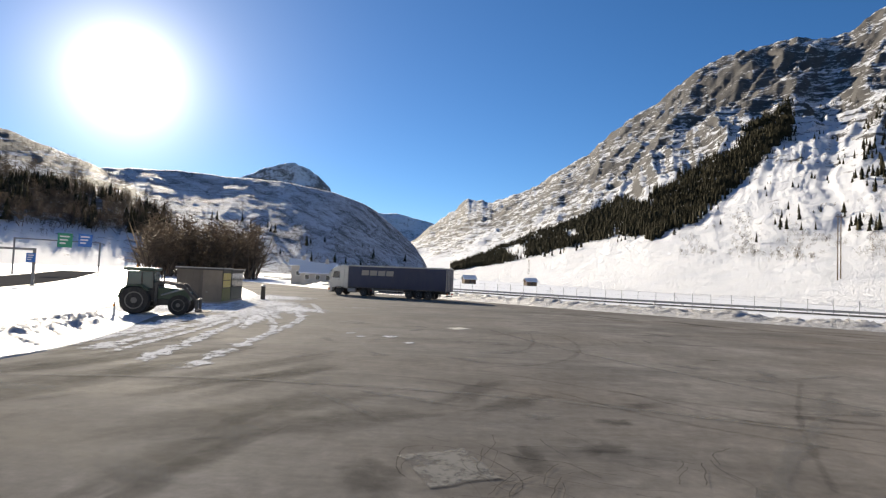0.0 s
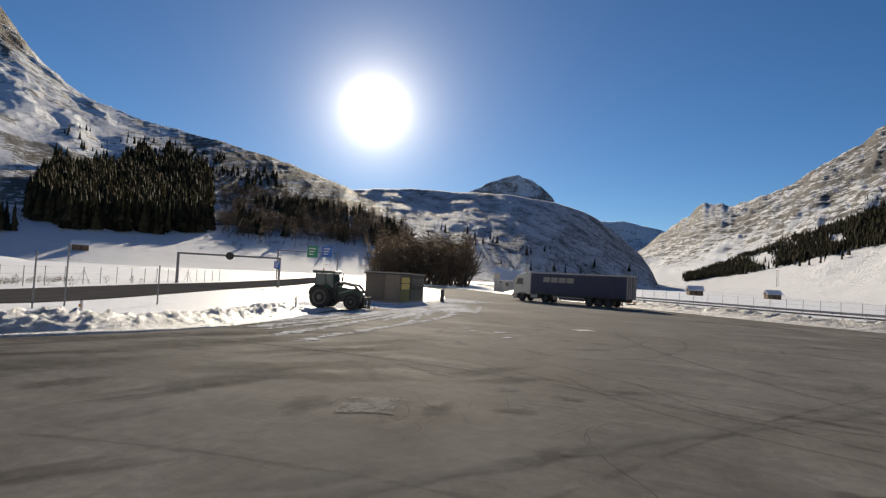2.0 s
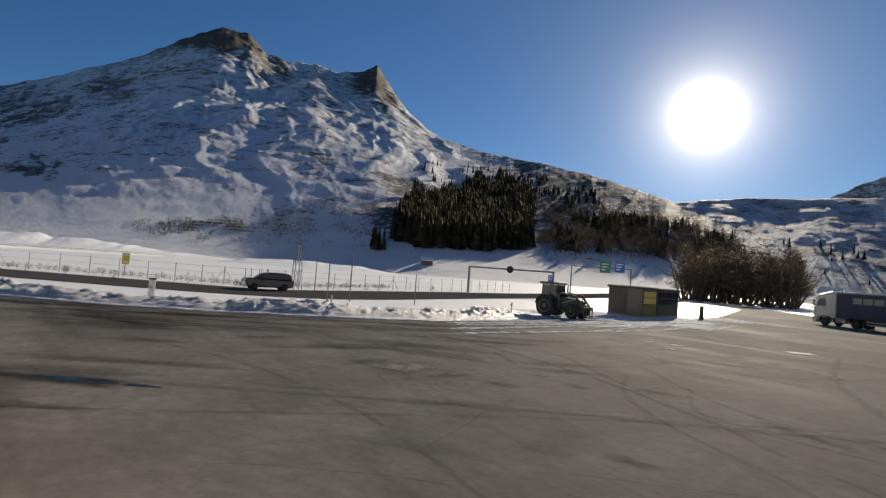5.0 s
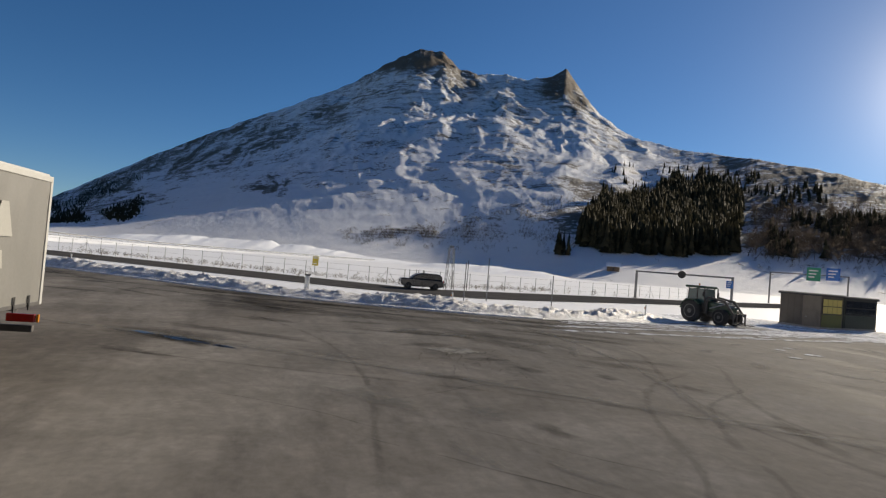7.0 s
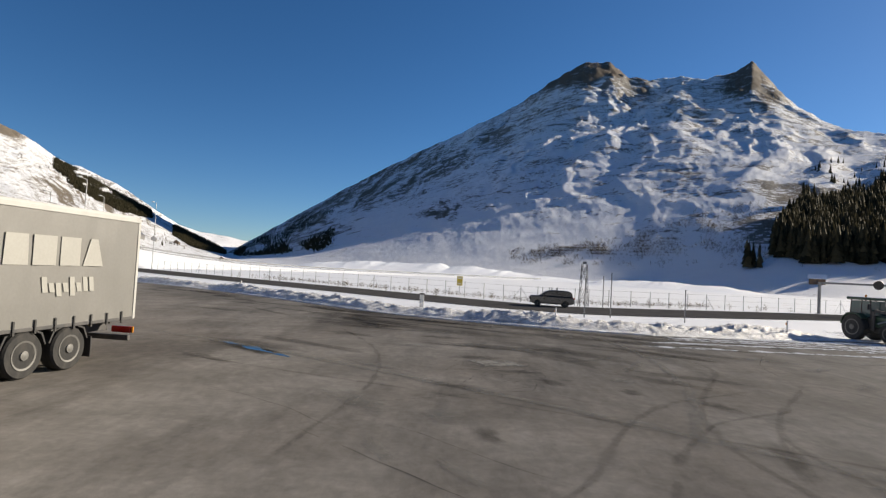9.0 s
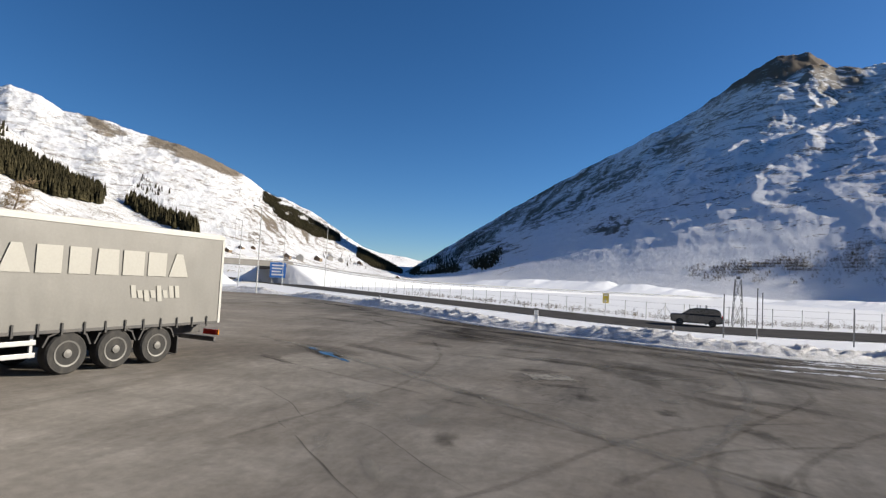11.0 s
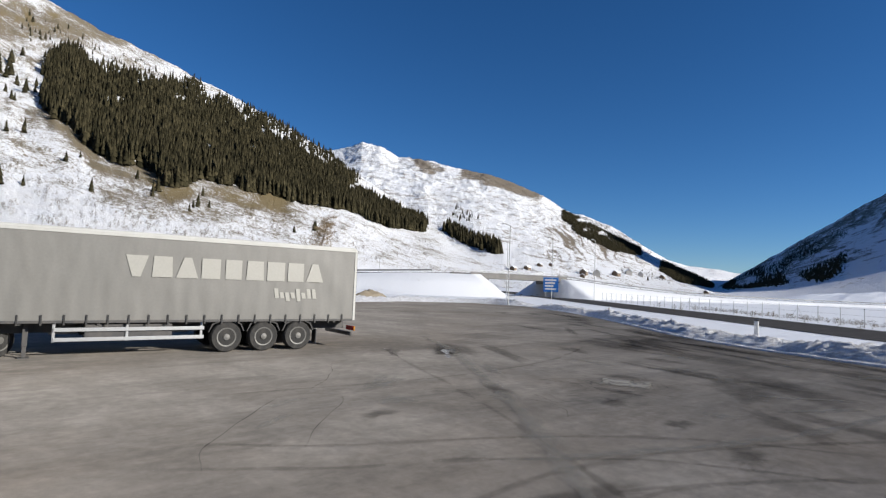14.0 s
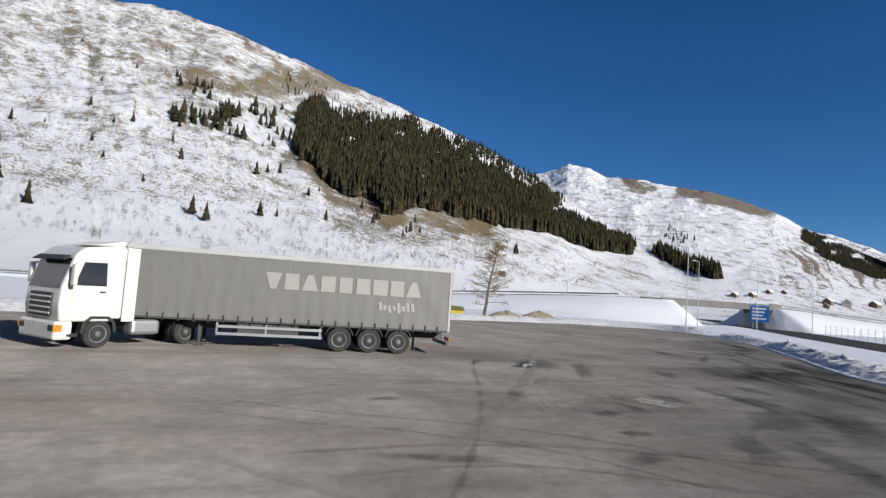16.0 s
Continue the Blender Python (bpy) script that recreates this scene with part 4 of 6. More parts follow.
S_ROAD = [(90, -150, 0.6), (40, -143, 0.8), (0, -133, 1.2), (-30, -116, 2.2), (-50, -98, 3.6), (-72, -80, 4.9), (-104, -73, 4.9), (-130, -65, 2.9), (-165, -52, 1.3), (-230, -20, 0.8), (-330, 60, 0.6)]


def embankment(name, label, line, w, run, skip=()):
    rows = [r for r in along(line, 2.5)]
    co = []
    for p, d, s in rows:
        n = Vector((-d.y, d.x, 0)).normalized()
        gone = any(a < p.x < b for a, b in skip)
        for u, zz in ((-w - run * p.z - 1, -0.3), (-w - run * p.z * 0.5, 0.5), (-w, 0.97), (0, 0.97), (w, 0.97), (w + run * p.z * 0.5, 0.5), (w + run * p.z + 1, -0.3)):
            q = p + n * u
            z = p.z * zz if zz > 0 else -0.3
            co.append((q.x, q.y, -0.4 if gone else z + 0.35 * noise.fractal(Vector((q.x / 6, q.y / 6, 0)), 0.7, 2, 4) * (abs(u) > w)))
    return tagged(grid_mesh(name, co, len(rows), 7, FIELD), label, "embankment", kind="structure")


embankment("embankment", "snow-covered embankment that carries a road", S_ROAD, 4.6, 2.2, skip=((-104, -80.0),))
tagged(strip("upper_road", S_ROAD, -3.6, 3.6, 0.06, ROAD), "grey road on an embankment and over a bridge", "road", kind="structure")

# the concrete bridge over the main road
bridge = thing("road_bridge", "grey concrete road bridge with a steel railing over the main road", "bridge", Matrix.Identity(4))
way = Vector((32, -7, 0)).normalized()


def bridge_box(a0, a1, b0, b1, z0, z1):
    bm = bx(a0, a1, b0, b1, z0, z1, 0.04)
    bmesh.ops.transform(bm, matrix=Matrix.Translation((-104, -73, 0)) @ Matrix.Rotation(math.atan2(way.y, way.x), 4, "Z"), verts=bm.verts[:])
    return bm


part("deck", bridge_box(-2, 27, -4.8, 4.8, 4.0, 4.93), DECK, bridge)
part("abutment", bridge_box(-3, 0.4, -4.6, 4.6, -0.4, 4.0), DECK, bridge)
part("abutment", bridge_box(22, 27.5, -4.6, 4.6, -0.4, 4.0), DECK, bridge)
for b in (-4.5, 4.5):
    part("parapet", bridge_box(-2, 27, b - 0.2, b + 0.2, 4.93, 5.35), DECK, bridge)
    part("railing", bridge_box(-2, 27, b - 0.05, b + 0.05, 5.75, 5.85), STEEL, bridge)


def guard_rail(name, label, line, z=0.0, spacing=4.0, back=0.0):
    """W-shaped steel rail on posts."""
    root = thing(name, label, "guard rail", Matrix.Identity(4))
    rows = along(line, spacing)
    bm = bmesh.new()
    shape = ((0.00, 0.45), (0.05, 0.50), (0.0, 0.58), (0.0, 0.64), (0.05, 0.72), (0.0, 0.77))
    prev = None
    for p, d, s in rows:
        n = Vector((-d.y, d.x, 0)).normalized()
        ring = [bm.verts.new(p + n * (back - u) + Vector((0, 0, z + h))) for u, h in shape]
        if prev:
            for i in range(len(ring) - 1):
                bm.faces.new((prev[i], ring[i], ring[i + 1], prev[i + 1]))
        prev = ring
    bmesh.ops.solidify(bm, geom=bm.faces[:], thickness=0.02)
    part("rail", bm, STEEL, root)
    post = None
    for p, d, s in rows:
        n = Vector((-d.y, d.x, 0)).normalized()
        q = p + n * (back + 0.08)
        if post is None:
            post = part("post", bx(-0.05, 0.05, -0.05, 0.05, -0.2, 0.75, 0.01), STEEL, root)
            o = post
        else:
            o = new("post", post.data)
            o.parent = root
        o.location = (q.x, q.y, q.z + z)
    return root


guard_rail("guard_rail", "long galvanised guard rail beyond the snow bank", E_LINE)
guard_rail("guard_rail", "galvanised guard rail on the embankment road", S_ROAD[:6], back=-3.9)
guard_rail("guard_rail", "galvanised guard rail leading away from the bridge", S_ROAD[6:], back=-3.9)


def fence(name, label, line, spacing, tall, back=0.0):
    """Thin posts with three wires; every eighth post is braced."""
    root = thing(name, label, "fence", Matrix.Identity(4))
    rows = along(line, spacing)
    first = None
    for i, (p, d, s) in enumerate(rows):
        n = Vector((-d.y, d.x, 0)).normalized()
        q = p + n * back
        if first is None:
            first = o = part("post", rod((0, 0, -0.2), (0, 0, tall), 0.045, 0.04, 6), STEEL, root)
        else:
            o = new("post", first.data)
            o.parent = root
        o.location = q
        o.rotation_euler = (0.03 * noise.noise((i, 1, 0)), 0.03 * noise.noise((i, 5, 0)), math.atan2(d.y, d.x))
        if i % 8 == 4:
            for sgn in (-1, 1):
                b = part("brace", rod((sgn * 1.2, 0, 0), (0, 0, tall * 0.85), 0.02, 0.02, 5), STEEL, root)
                b.location, b.rotation_euler = q, o.rotation_euler
    for h in (0.25, 0.6, 0.95):
        bm = bmesh.new()
        prev = None
        for p, d, s in rows:
            n = Vector((-d.y, d.x, 0)).normalized()
            c = p + n * back + Vector((0, 0, tall * h))
            ring = [bm.verts.new(c + n * 0.012 * math.cos(a) + Vector((0, 0, 0.012 * math.sin(a)))) for a in (0, 2.09, 4.19)]
            if prev:
                for k in range(3):
                    bm.faces.new((prev[k], prev[(k + 1) % 3], ring[(k + 1) % 3], ring[k]))
            prev = ring
        part("wire", bm, STEEL, root)
    return root


fence("wire_fence", "thin wire fence along the snow field", W_ROAD[2:12], 3.0, 1.8, back=-20.5)
fence("wire_fence", "thin wire fence behind the guard rail", E_LINE, 3.2, 2.0, back=9.5)
fence("wire_fence", "wire fence below the sunny slope", [(60, -155), (0, -146), (-35, -128)], 3.2, 2.0)


# ---------------------------------------------------------------- marks on the asphalt
def soften(ob, values):
    """How fully the mark covers the ground at each of its corners: none at the rim."""
    ob.data.attributes.new("soft", "FLOAT", "POINT").data.foreach_set("value", np.array(values, np.float32))
    return ob


def sheets(name, label, category, outlines, z, material, step=0.00005, rim=((1.0, 0.0), (0.72, 0.6), (0.4, 1.0))):
    """Flat ragged patches as one mesh, each a hair above the last, thinning out to the rim."""
    vs, fs, soft = [], [], []
    for k, pts in enumerate(outlines):
        base, h, n = len(vs), z + step * k, len(pts)
        cx, cy = sum(p[0] for p in pts) / n, sum(p[1] for p in pts) / n
        for f, w in rim:
            for x, y in pts:
                vs.append((cx + (x - cx) * f, cy + (y - cy) * f, h))
                soft.append(w)
        vs.append((cx, cy, h))
        soft.append(1.0)
        for r in range(2):
            for i in range(n):
                a, b = base + r * n + i, base + r * n + (i + 1) % n
                fs.append((a, b, b + n, a + n))
        fs += [(base + 2 * n + i, base + 2 * n + (i + 1) % n, base + 3 * n) for i in range(n)]
    me = bpy.data.meshes.new(name)
    me.from_pydata(vs, [], fs)
    me.materials.append(material)
    return soften(tagged(new(name, me), label, category, kind="structure"), soft)


def blob(x, y, a, b, turn, seed, ragged=0.35, k=40):
    out = []
    for i in range(k):
        t = 2 * math.pi * i / k
        r = 1 + ragged * noise.fractal(Vector((1.4 * math.cos(t), 1.4 * math.sin(t), seed)), 0.6, 2.2, 5)
        u, v = a * r * math.cos(t), b * r * math.sin(t)
        out.append((x + u * math.cos(turn) - v * math.sin(turn), y + u * math.sin(turn) + v * math.cos(turn)))
    return out


def smear(name, line, width, z, material, label, broken=0.0, seed=0.0):
    """A tyre mark or crack: a narrow band of uneven width, with gaps."""
    rows = along(line, 0.25)
    bm, soft = bmesh.new(), []
    prev = None
    for p, d, s in rows:
        n = Vector((-d.y, d.x, 0)).normalized()
        wob = 0.04 * noise.noise((s * 0.8, seed, 3)) * (3 if width < 0.1 else 1)
        w = width * (0.7 + 0.9 * noise.noise((s * 1.1, seed, 0)))
        if w < width * (0.25 + broken) * 0.8:
            prev = None
            continue
        ring = [bm.verts.new((p.x + n.x * (k + wob), p.y + n.y * (k + wob), z)) for k in (-w / 2, -w / 5, w / 5, w / 2)]
        edge = min(1.0, s / 1.5, (rows[-1][2] - s) / 1.5)
        soft += [0.0, edge, edge, 0.0]
        if prev:
            for k in range(3):
                bm.faces.new((prev[k], prev[k + 1], ring[k + 1], ring[k]))
        prev = ring
    bmesh.ops.recalc_face_normals(bm, faces=bm.faces[:])
    bm.normal_update()
    bmesh.ops.reverse_faces(bm, faces=[f for f in bm.faces if f.normal.z < 0])
    return soften(tagged(solid(name, bm, material), label, "asphalt mark", kind="structure"), soft)


def crack_field(name, x0, x1, y0, y1, count, material, z, seed):
    """A patch of crazed asphalt: many short forking cracks as one mesh."""
    r = random.Random(seed)
    vs, fs, soft = [], [], []
    for k in range(count):
        x, y, a = r.uniform(x0, x1), r.uniform(y0, y1), r.uniform(0, 6.28)
        w, prev = r.uniform(0.008, 0.018), None
        for i in range(r.randrange(4, 10)):
            n = (-math.sin(a) * w / 2, math.cos(a) * w / 2)
            base = len(vs)
            h = z + 0.00003 * k
            vs += [(x - n[0], y - n[1], h), (x + n[0], y + n[1], h)]
            soft += [1.0, 1.0]
            if prev is not None:
                fs.append((prev, base, base + 1, prev + 1))
            prev = base
            x, y, a = x + 0.16 * math.cos(a), y + 0.16 * math.sin(a), a + r.uniform(-0.35, 0.35)
    me = bpy.data.meshes.new(name)
    me.from_pydata(vs, [], fs)
    me.materials.append(material)
    return soften(tagged(new(name, me), "network of fine dark cracks in worn asphalt", "asphalt cracks", kind="stuff"), soft)


# ---------------------------------------------------------------- lorries
def wheel(parent, x, y, r, w, out=1, name="wheel"):
    """Tyre with tread shoulders, and a dished steel rim with a hub on the outer side."""
    t = part(name, lathe([(r * 0.62, -w / 2), (r * 0.93, -w / 2), (r, -w / 2 + 0.05), (r, w / 2 - 0.05), (r * 0.93, w / 2), (r * 0.62, w / 2)], 28), RUBBER, parent)
    t.location = (x, y, r)
    o = w / 2 * out
    rim = part("rim", lathe([(r * 0.60, o - 0.10 * out), (r * 0.63, o + 0.012 * out), (r * 0.55, o + 0.005 * out), (r * 0.48, o - 0.07 * out), (r * 0.24, o - 0.05 * out),
                             (r * 0.2, o + 0.03 * out), (r * 0.05, o + 0.04 * out)], 24), RIM, t)
    for k in range(10):
        a = 2 * math.pi * k / 10
        p = Vector((r * 0.33 * math.cos(a), o - 0.06 * out, r * 0.33 * math.sin(a)))
        if k == 0:
            nut = part("nut", rod((0, 0, 0), (0, 0.05 * out, 0), 0.025, 0.02, 6), STEEL, t)
        else:
            nut = new("nut", nut.data)
            nut.parent = t
        nut.location = p
    return t


def tractor_unit(m, paint_mat, label):
    """Two-axle cab-over lorry; the front at x = 0, driving along +x."""
    L = thing("lorry_tractor", label, "lorry", m)
    cab = [(-0.10, 0.95), (-0.02, 1.5), (-0.06, 2.15), (-0.42, 3.35), (-0.75, 3.62), (-2.10, 3.80), (-2.25, 3.70), (-2.25, 1.05), (-1.9, 1.05), (-1.85, 0.95)]
    part("cab", prism(cab, -1.22, 1.22, "y", 0.09), paint_mat, L, smooth=False)
    part("windscreen", prism([(-0.085, 2.12), (-0.40, 3.18), (-0.37, 3.20), (-0.045, 2.10)], -1.08, 1.08, "y", 0.01), GLASS, L)
    part("sun_visor", prism([(-0.30, 3.22), (-0.08, 3.10), (-0.06, 3.14), (-0.30, 3.30)], -1.1, 1.1, "y", 0.01), TRIM, L)
    part("grille", bx(-0.06, 0.02, -0.75, 0.75, 1.10, 1.95, 0.03), TRIM, L)
    for k in range(4):
        part("grille_bar", bx(-0.03, 0.045, -0.72, 0.72, 1.2 + 0.19 * k, 1.26 + 0.19 * k, 0.01), paint_mat, L)
    part("bumper", bx(-0.55, 0.06, -1.24, 1.24, 0.32, 0.98, 0.09), paint_mat, L)
    part("chassis", bx(-5.95, -0.4, 0.32, 0.46, 0.72, 0.98, 0.01, bx(-5.95, -0.4, -0.46, -0.32, 0.72, 0.98, 0.01)), CHASSIS, L)
    part("rear_crossbeam", bx(-5.98, -5.85, -0.5, 0.5, 0.62, 0.98, 0.01), CHASSIS, L)
    part("fifth_wheel", lathe([(0.30, 1.0), (0.52, 1.02), (0.52, 1.10), (0.1, 1.11)], 20, "z", (-4.6, 0, 0)), CHASSIS, L)
    part("roof_deflector", prism([(-0.95, 3.70), (-2.15, 3.98), (-2.25, 3.95), (-2.25, 3.78)], -1.05, 1.05, "y", 0.05), paint_mat, L)
    for s in (-1, 1):
        y = 1.22 * s
        d = part("door", bx(-1.62, -0.42, y - 0.015, y + 0.02 * s, 1.15, 2.18, 0.02), paint_mat, L)
        part("door_handle", bx(-1.55, -1.35, y + 0.02 * s, y + 0.05 * s, 2.0, 2.06, 0.01), TRIM, d)
        part("side_window", prism([(-0.46, 2.24), (-0.72, 3.08), (-1.52, 3.10), (-1.58, 2.24)], y - 0.01, y + 0.012 * s, "y", 0.01), GLASS, L)
        part("sleeper_panel", bx(-2.18, -1.75, y - 0.01, y + 0.018 * s, 1.3, 3.3, 0.03), paint_mat, L)
        part("side_fairing", bx(-2.75, -2.25, y - 0.05 * s, y + 0.0 * s, 0.95, 3.75, 0.02), paint_mat, L)
        part("wheel_arch", prism([(-0.80, 0.55), (-0.88, 0.95), (-1.12, 1.15), (-1.78, 1.15), (-2.02, 0.95), (-2.10, 0.55), (-1.98, 0.55), (-1.92, 0.90), (-1.72, 1.06), (-1.18, 1.06), (-0.98, 0.90), (-0.92, 0.55)],
                                 y - 0.30 * s, y + 0.03 * s, "y", 0.01), TRIM, L)
        part("step", bx(-0.75, -0.35, y - 0.25 * s, y + 0.02 * s, 0.42, 0.55, 0.02), TRIM, L)
        hl = part("headlight", bx(-0.18, 0.075, s * 0.82, s * 1.2, 0.62, 0.86, 0.04), GLASS, L)
        part("indicator", bx(-0.2, 0.08, s * 1.205, s * 1.245, 0.62, 0.86, 0.01), AMBER, hl)
        arm = part("mirror_arm", rod((-0.45, y, 3.0), (-0.28, y + 0.30 * s, 2.95), 0.025, bm=rod((-0.45, y, 2.25), (-0.28, y + 0.30 * s, 2.3), 0.025)), TRIM, L)
        part("mirror", bx(-0.36, -0.20, y + 0.16 * s, y + 0.42 * s, 2.22, 3.0, 0.06), paint_mat, arm)
        wheel(L, -1.45, 1.04 * s, 0.51, 0.32, s)
        wheel(L, -5.05, 1.02 * s, 0.51, 0.33, s)
        wheel(L, -5.05, 0.66 * s, 0.51, 0.30, s)
        part("fuel_tank", bx(-3.9, -2.7, 0.55 * s, 1.18 * s, 0.42, 1.0, 0.14), STEEL, L)
        part("mudguard", prism([(-4.42, 0.75), (-4.50, 1.05), (-4.75, 1.12), (-5.35, 1.12), (-5.6, 1.05), (-5.68, 0.75), (-5.64, 0.75), (-5.55, 1.0), (-5.33, 1.08), (-4.77, 1.08), (-4.55, 1.0), (-4.46, 0.75)],
                               0.5 * s, 1.2 * s, "y"), TRIM, L)
        part("tail_lamp", bx(-6.0, -5.95, 0.55 * s, 0.95 * s, 0.72, 0.84, 0.01), RED, L)
    return L


def curtain(side, tarp, parent):
    """Taut tarpaulin with strap ripples and creases along its hem."""
    co, rows, cols = [], 14, 220
    for i in range(rows):
        v = i / (rows - 1)
        z = 1.14 + 2.66 * v
        for j in range(cols):
            x = -0.06 - 13.48 * j / (cols - 1)
            y = 1.277 + 0.0035 * math.sin(2 * math.pi * x / 0.58) * (1 - 0.7 * v) + 0.014 * noise.fractal(Vector((x * 1.3, z * 0.8, 4 * side)), 0.7, 2.1, 4)
            co.append((x, side * y, z))
    ob = grid_mesh("curtain", co, rows, cols, tarp)
    ob.parent = parent
    return ob


def semi_trailer(m, tarp, label, letters, script=None):
    """Three-axle curtain-sided trailer; its front wall at x = 0, the rear at x = -13.6."""
    T = thing("semi_trailer", label, "trailer", m)
    part("body", bx(-13.6, 0, -1.262, 1.262, 1.10, 3.86, 0.03), tarp, T)
    part("roof", bx(-13.58, -0.02, -1.24, 1.24, 3.86, 3.985, 0.04), RAIL, T, "snow-pale roof sheet")
    part("front_wall", bx(-0.02, 0.035, -1.26, 1.26, 1.08, 3.9, 0.02), RAIL, T)
    part("kingpin_plate", bx(-2.6, -0.05, -0.7, 0.7, 1.03, 1.12), CHASSIS, T)
    part("chassis", bx(-13.5, -2.2, 0.40, 0.56, 0.72, 1.10, 0.01, bx(-13.5, -2.2, -0.56, -0.40, 0.72, 1.10, 0.01)), CHASSIS, T)
    for y in (-0.64, 0.64):
        d = part("rear_door", bx(-13.66, -13.6, y - 0.61, y + 0.61, 1.14, 3.84, 0.02), tarp, T)
        for k in (-0.3, 0.2):
            part("lock_rod", rod((-13.69, y + k, 1.12), (-13.69, y + k, 3.86), 0.017, seg=6), STEEL, d)
    part("bumper_bar", bx(-13.62, -13.5, -1.2, 1.2, 0.45, 0.60, 0.02), CHASSIS, T)
    for k in range(6):
        part("crossbeam", bx(-2.8 - 2.0 * k, -2.72 - 2.0 * k, -1.22, 1.22, 1.0, 1.1), CHASSIS, T)
    buckle = None
    for s in (-1, 1):
        curtain(s, tarp, T)
        part("top_rail", bx(-13.6, 0, s * 1.24, s * 1.30, 3.80, 3.93, 0.015), RAIL, T)
        part("bottom_rail", bx(-13.6, 0, s * 1.22, s * 1.285, 1.06, 1.15, 0.01), CHASSIS, T)
        part("corner_post", bx(-0.1, 0.0, s * 1.2, s * 1.292, 1.08, 3.9, 0.01), RAIL, T)
        part("corner_post", bx(-13.62, -13.52, s * 1.2, s * 1.292, 1.08, 3.9, 0.01), RAIL, T)
        for k in range(23):
            if buckle is None:
                buckle = o = part("strap", bx(-0.025, 0.025, -0.008, 0.008, 0, 0.22, 0.004, bx(-0.03, 0.03, -0.015, 0.015, -0.10, 0.02, 0.005)), TRIM, T)
            else:
                o = new("strap", buckle.data)
                o.parent = T
            o.location = (-0.4 - 0.575 * k, s * 1.305, 1.10)
        part("landing_leg", bx(-3.0, -2.86, s * 0.78 - 0.07, s * 0.78 + 0.07, 0.35, 1.05, 0.01, bx(-2.985, -2.875, s * 0.78 - 0.05, s * 0.78 + 0.05, 0.02, 0.4, 0.01, bx(-3.08, -2.78, s * 0.78 - 0.15, s * 0.78 + 0.15, 0.0, 0.03, 0.005))), CHASSIS, T)
        for z in (0.50, 0.80):
            part("side_guard", bx(-7.9, -3.6, s * 1.19, s * 1.23, z, z + 0.12, 0.01), STEEL, T)
        for x in (-3.65, -5.6, -7.85):
            part("guard_post", bx(x, x + 0.08, s * 1.14, s * 1.20, 0.48, 1.08, 0.01), STEEL, T)
        part("pallet_box", bx(-6.9, -4.4, s * 0.62, s * 1.16, 0.5, 1.02, 0.03), CHASSIS, T)
        for x in (-8.65, -9.96, -11.27):
            wheel(T, x, s * 1.08, 0.53, 0.38, s)
            part("mudguard", prism([(x + 0.62, 0.72), (x + 0.5, 1.0), (x + 0.2, 1.1), (x - 0.2, 1.1), (x - 0.5, 1.0), (x - 0.62, 0.72), (x - 0.58, 0.72), (x - 0.46, 0.97), (x - 0.2, 1.065), (x + 0.2, 1.065), (x + 0.46, 0.97), (x + 0.58, 0.72)],
                                   s * 0.86, s * 1.25, "y"), TRIM, T)
        tl = part("tail_lamp", bx(-13.66, -13.58, s * 0.62, s * 1.2, 0.66, 0.84, 0.02), RED, T)
        part("reflector", bx(-13.665, -13.62, s * 1.21, s * 1.26, 0.66, 0.84, 0.005), AMBER, tl)
        part("mud_flap", bx(-12.02, -11.99, s * 0.88, s * 1.26, 0.22, 0.75), TRIM, T)
    for shape in letters + [[(x0, z0), (x1, z0), (x1 - lean, z1), (x0 - lean, z1)] for x0, x1, z0, z1, lean in script or []]:
        part("print_shape", prism(shape, 1.292, 1.302, "y"), MARK, T)
    return T


own = Matrix.Translation((16.0, -4.6, 0)) @ Matrix.Rotation(radians(-6.0), 4, "Z")
# nine block shapes of the printed name, and a slanted row of small ones below it: width at the foot, width at the top
name_shapes = []
for k, (foot, head) in enumerate(((0.24, 0.66), (0.62, 0.56), (0.70, 0.24), (0.62, 0.62), (0.56, 0.56), (0.64, 0.58), (0.66, 0.66), (0.62, 0.62), (0.70, 0.24))):
    c = -5.7 - 0.765 * k
    name_shapes.append([(c + foot / 2, 2.55), (c - foot / 2, 2.55), (c - head / 2, 3.24), (c + head / 2, 3.24)])
script_shapes = [(-10.3 - 0.21 * k, -10.3 - 0.21 * k - 0.15, 1.92 - 0.10 * (k in (2, 4)), 2.14 + 0.14 * (k in (0, 4, 6, 7)), -0.06) for k in range(8)]
semi_trailer(own, GREY_TARP, "grey curtain-sided semi-trailer with pale print shapes, standing on the lorry park", name_shapes, script_shapes)
tractor_unit(own @ Matrix.Translation((-1.2, 0, 0)) @ Matrix.Rotation(radians(44), 4, "Z") @ Matrix.Translation((4.6, 0, 0)), WHITE,
             "cream white cab-over lorry turned sharply against its grey trailer")
front, rear = Vector((-14.6, 76.0, 0)), Vector((1.4, 70.6, 0))
heading = math.atan2(front.y - rear.y, front.x - rear.x)
other = Matrix.Translation(front) @ Matrix.Rotation(heading, 4, "Z")
block_bars = [[(-2.0 - 1.15 * k, 2.70), (-3.0 - 1.15 * k, 2.70), (-3.06 - 1.15 * k, 3.35), (-2.06 - 1.15 * k, 3.35)] for k in range(4)]
semi_trailer(other @ Matrix.Translation((-2.75, 0, 0)), BLUE_TARP, "navy blue curtain-sided semi-trailer with four pale print blocks", block_bars)
tractor_unit(other, WHITE, "white cab-over lorry coupled to a navy blue trailer")


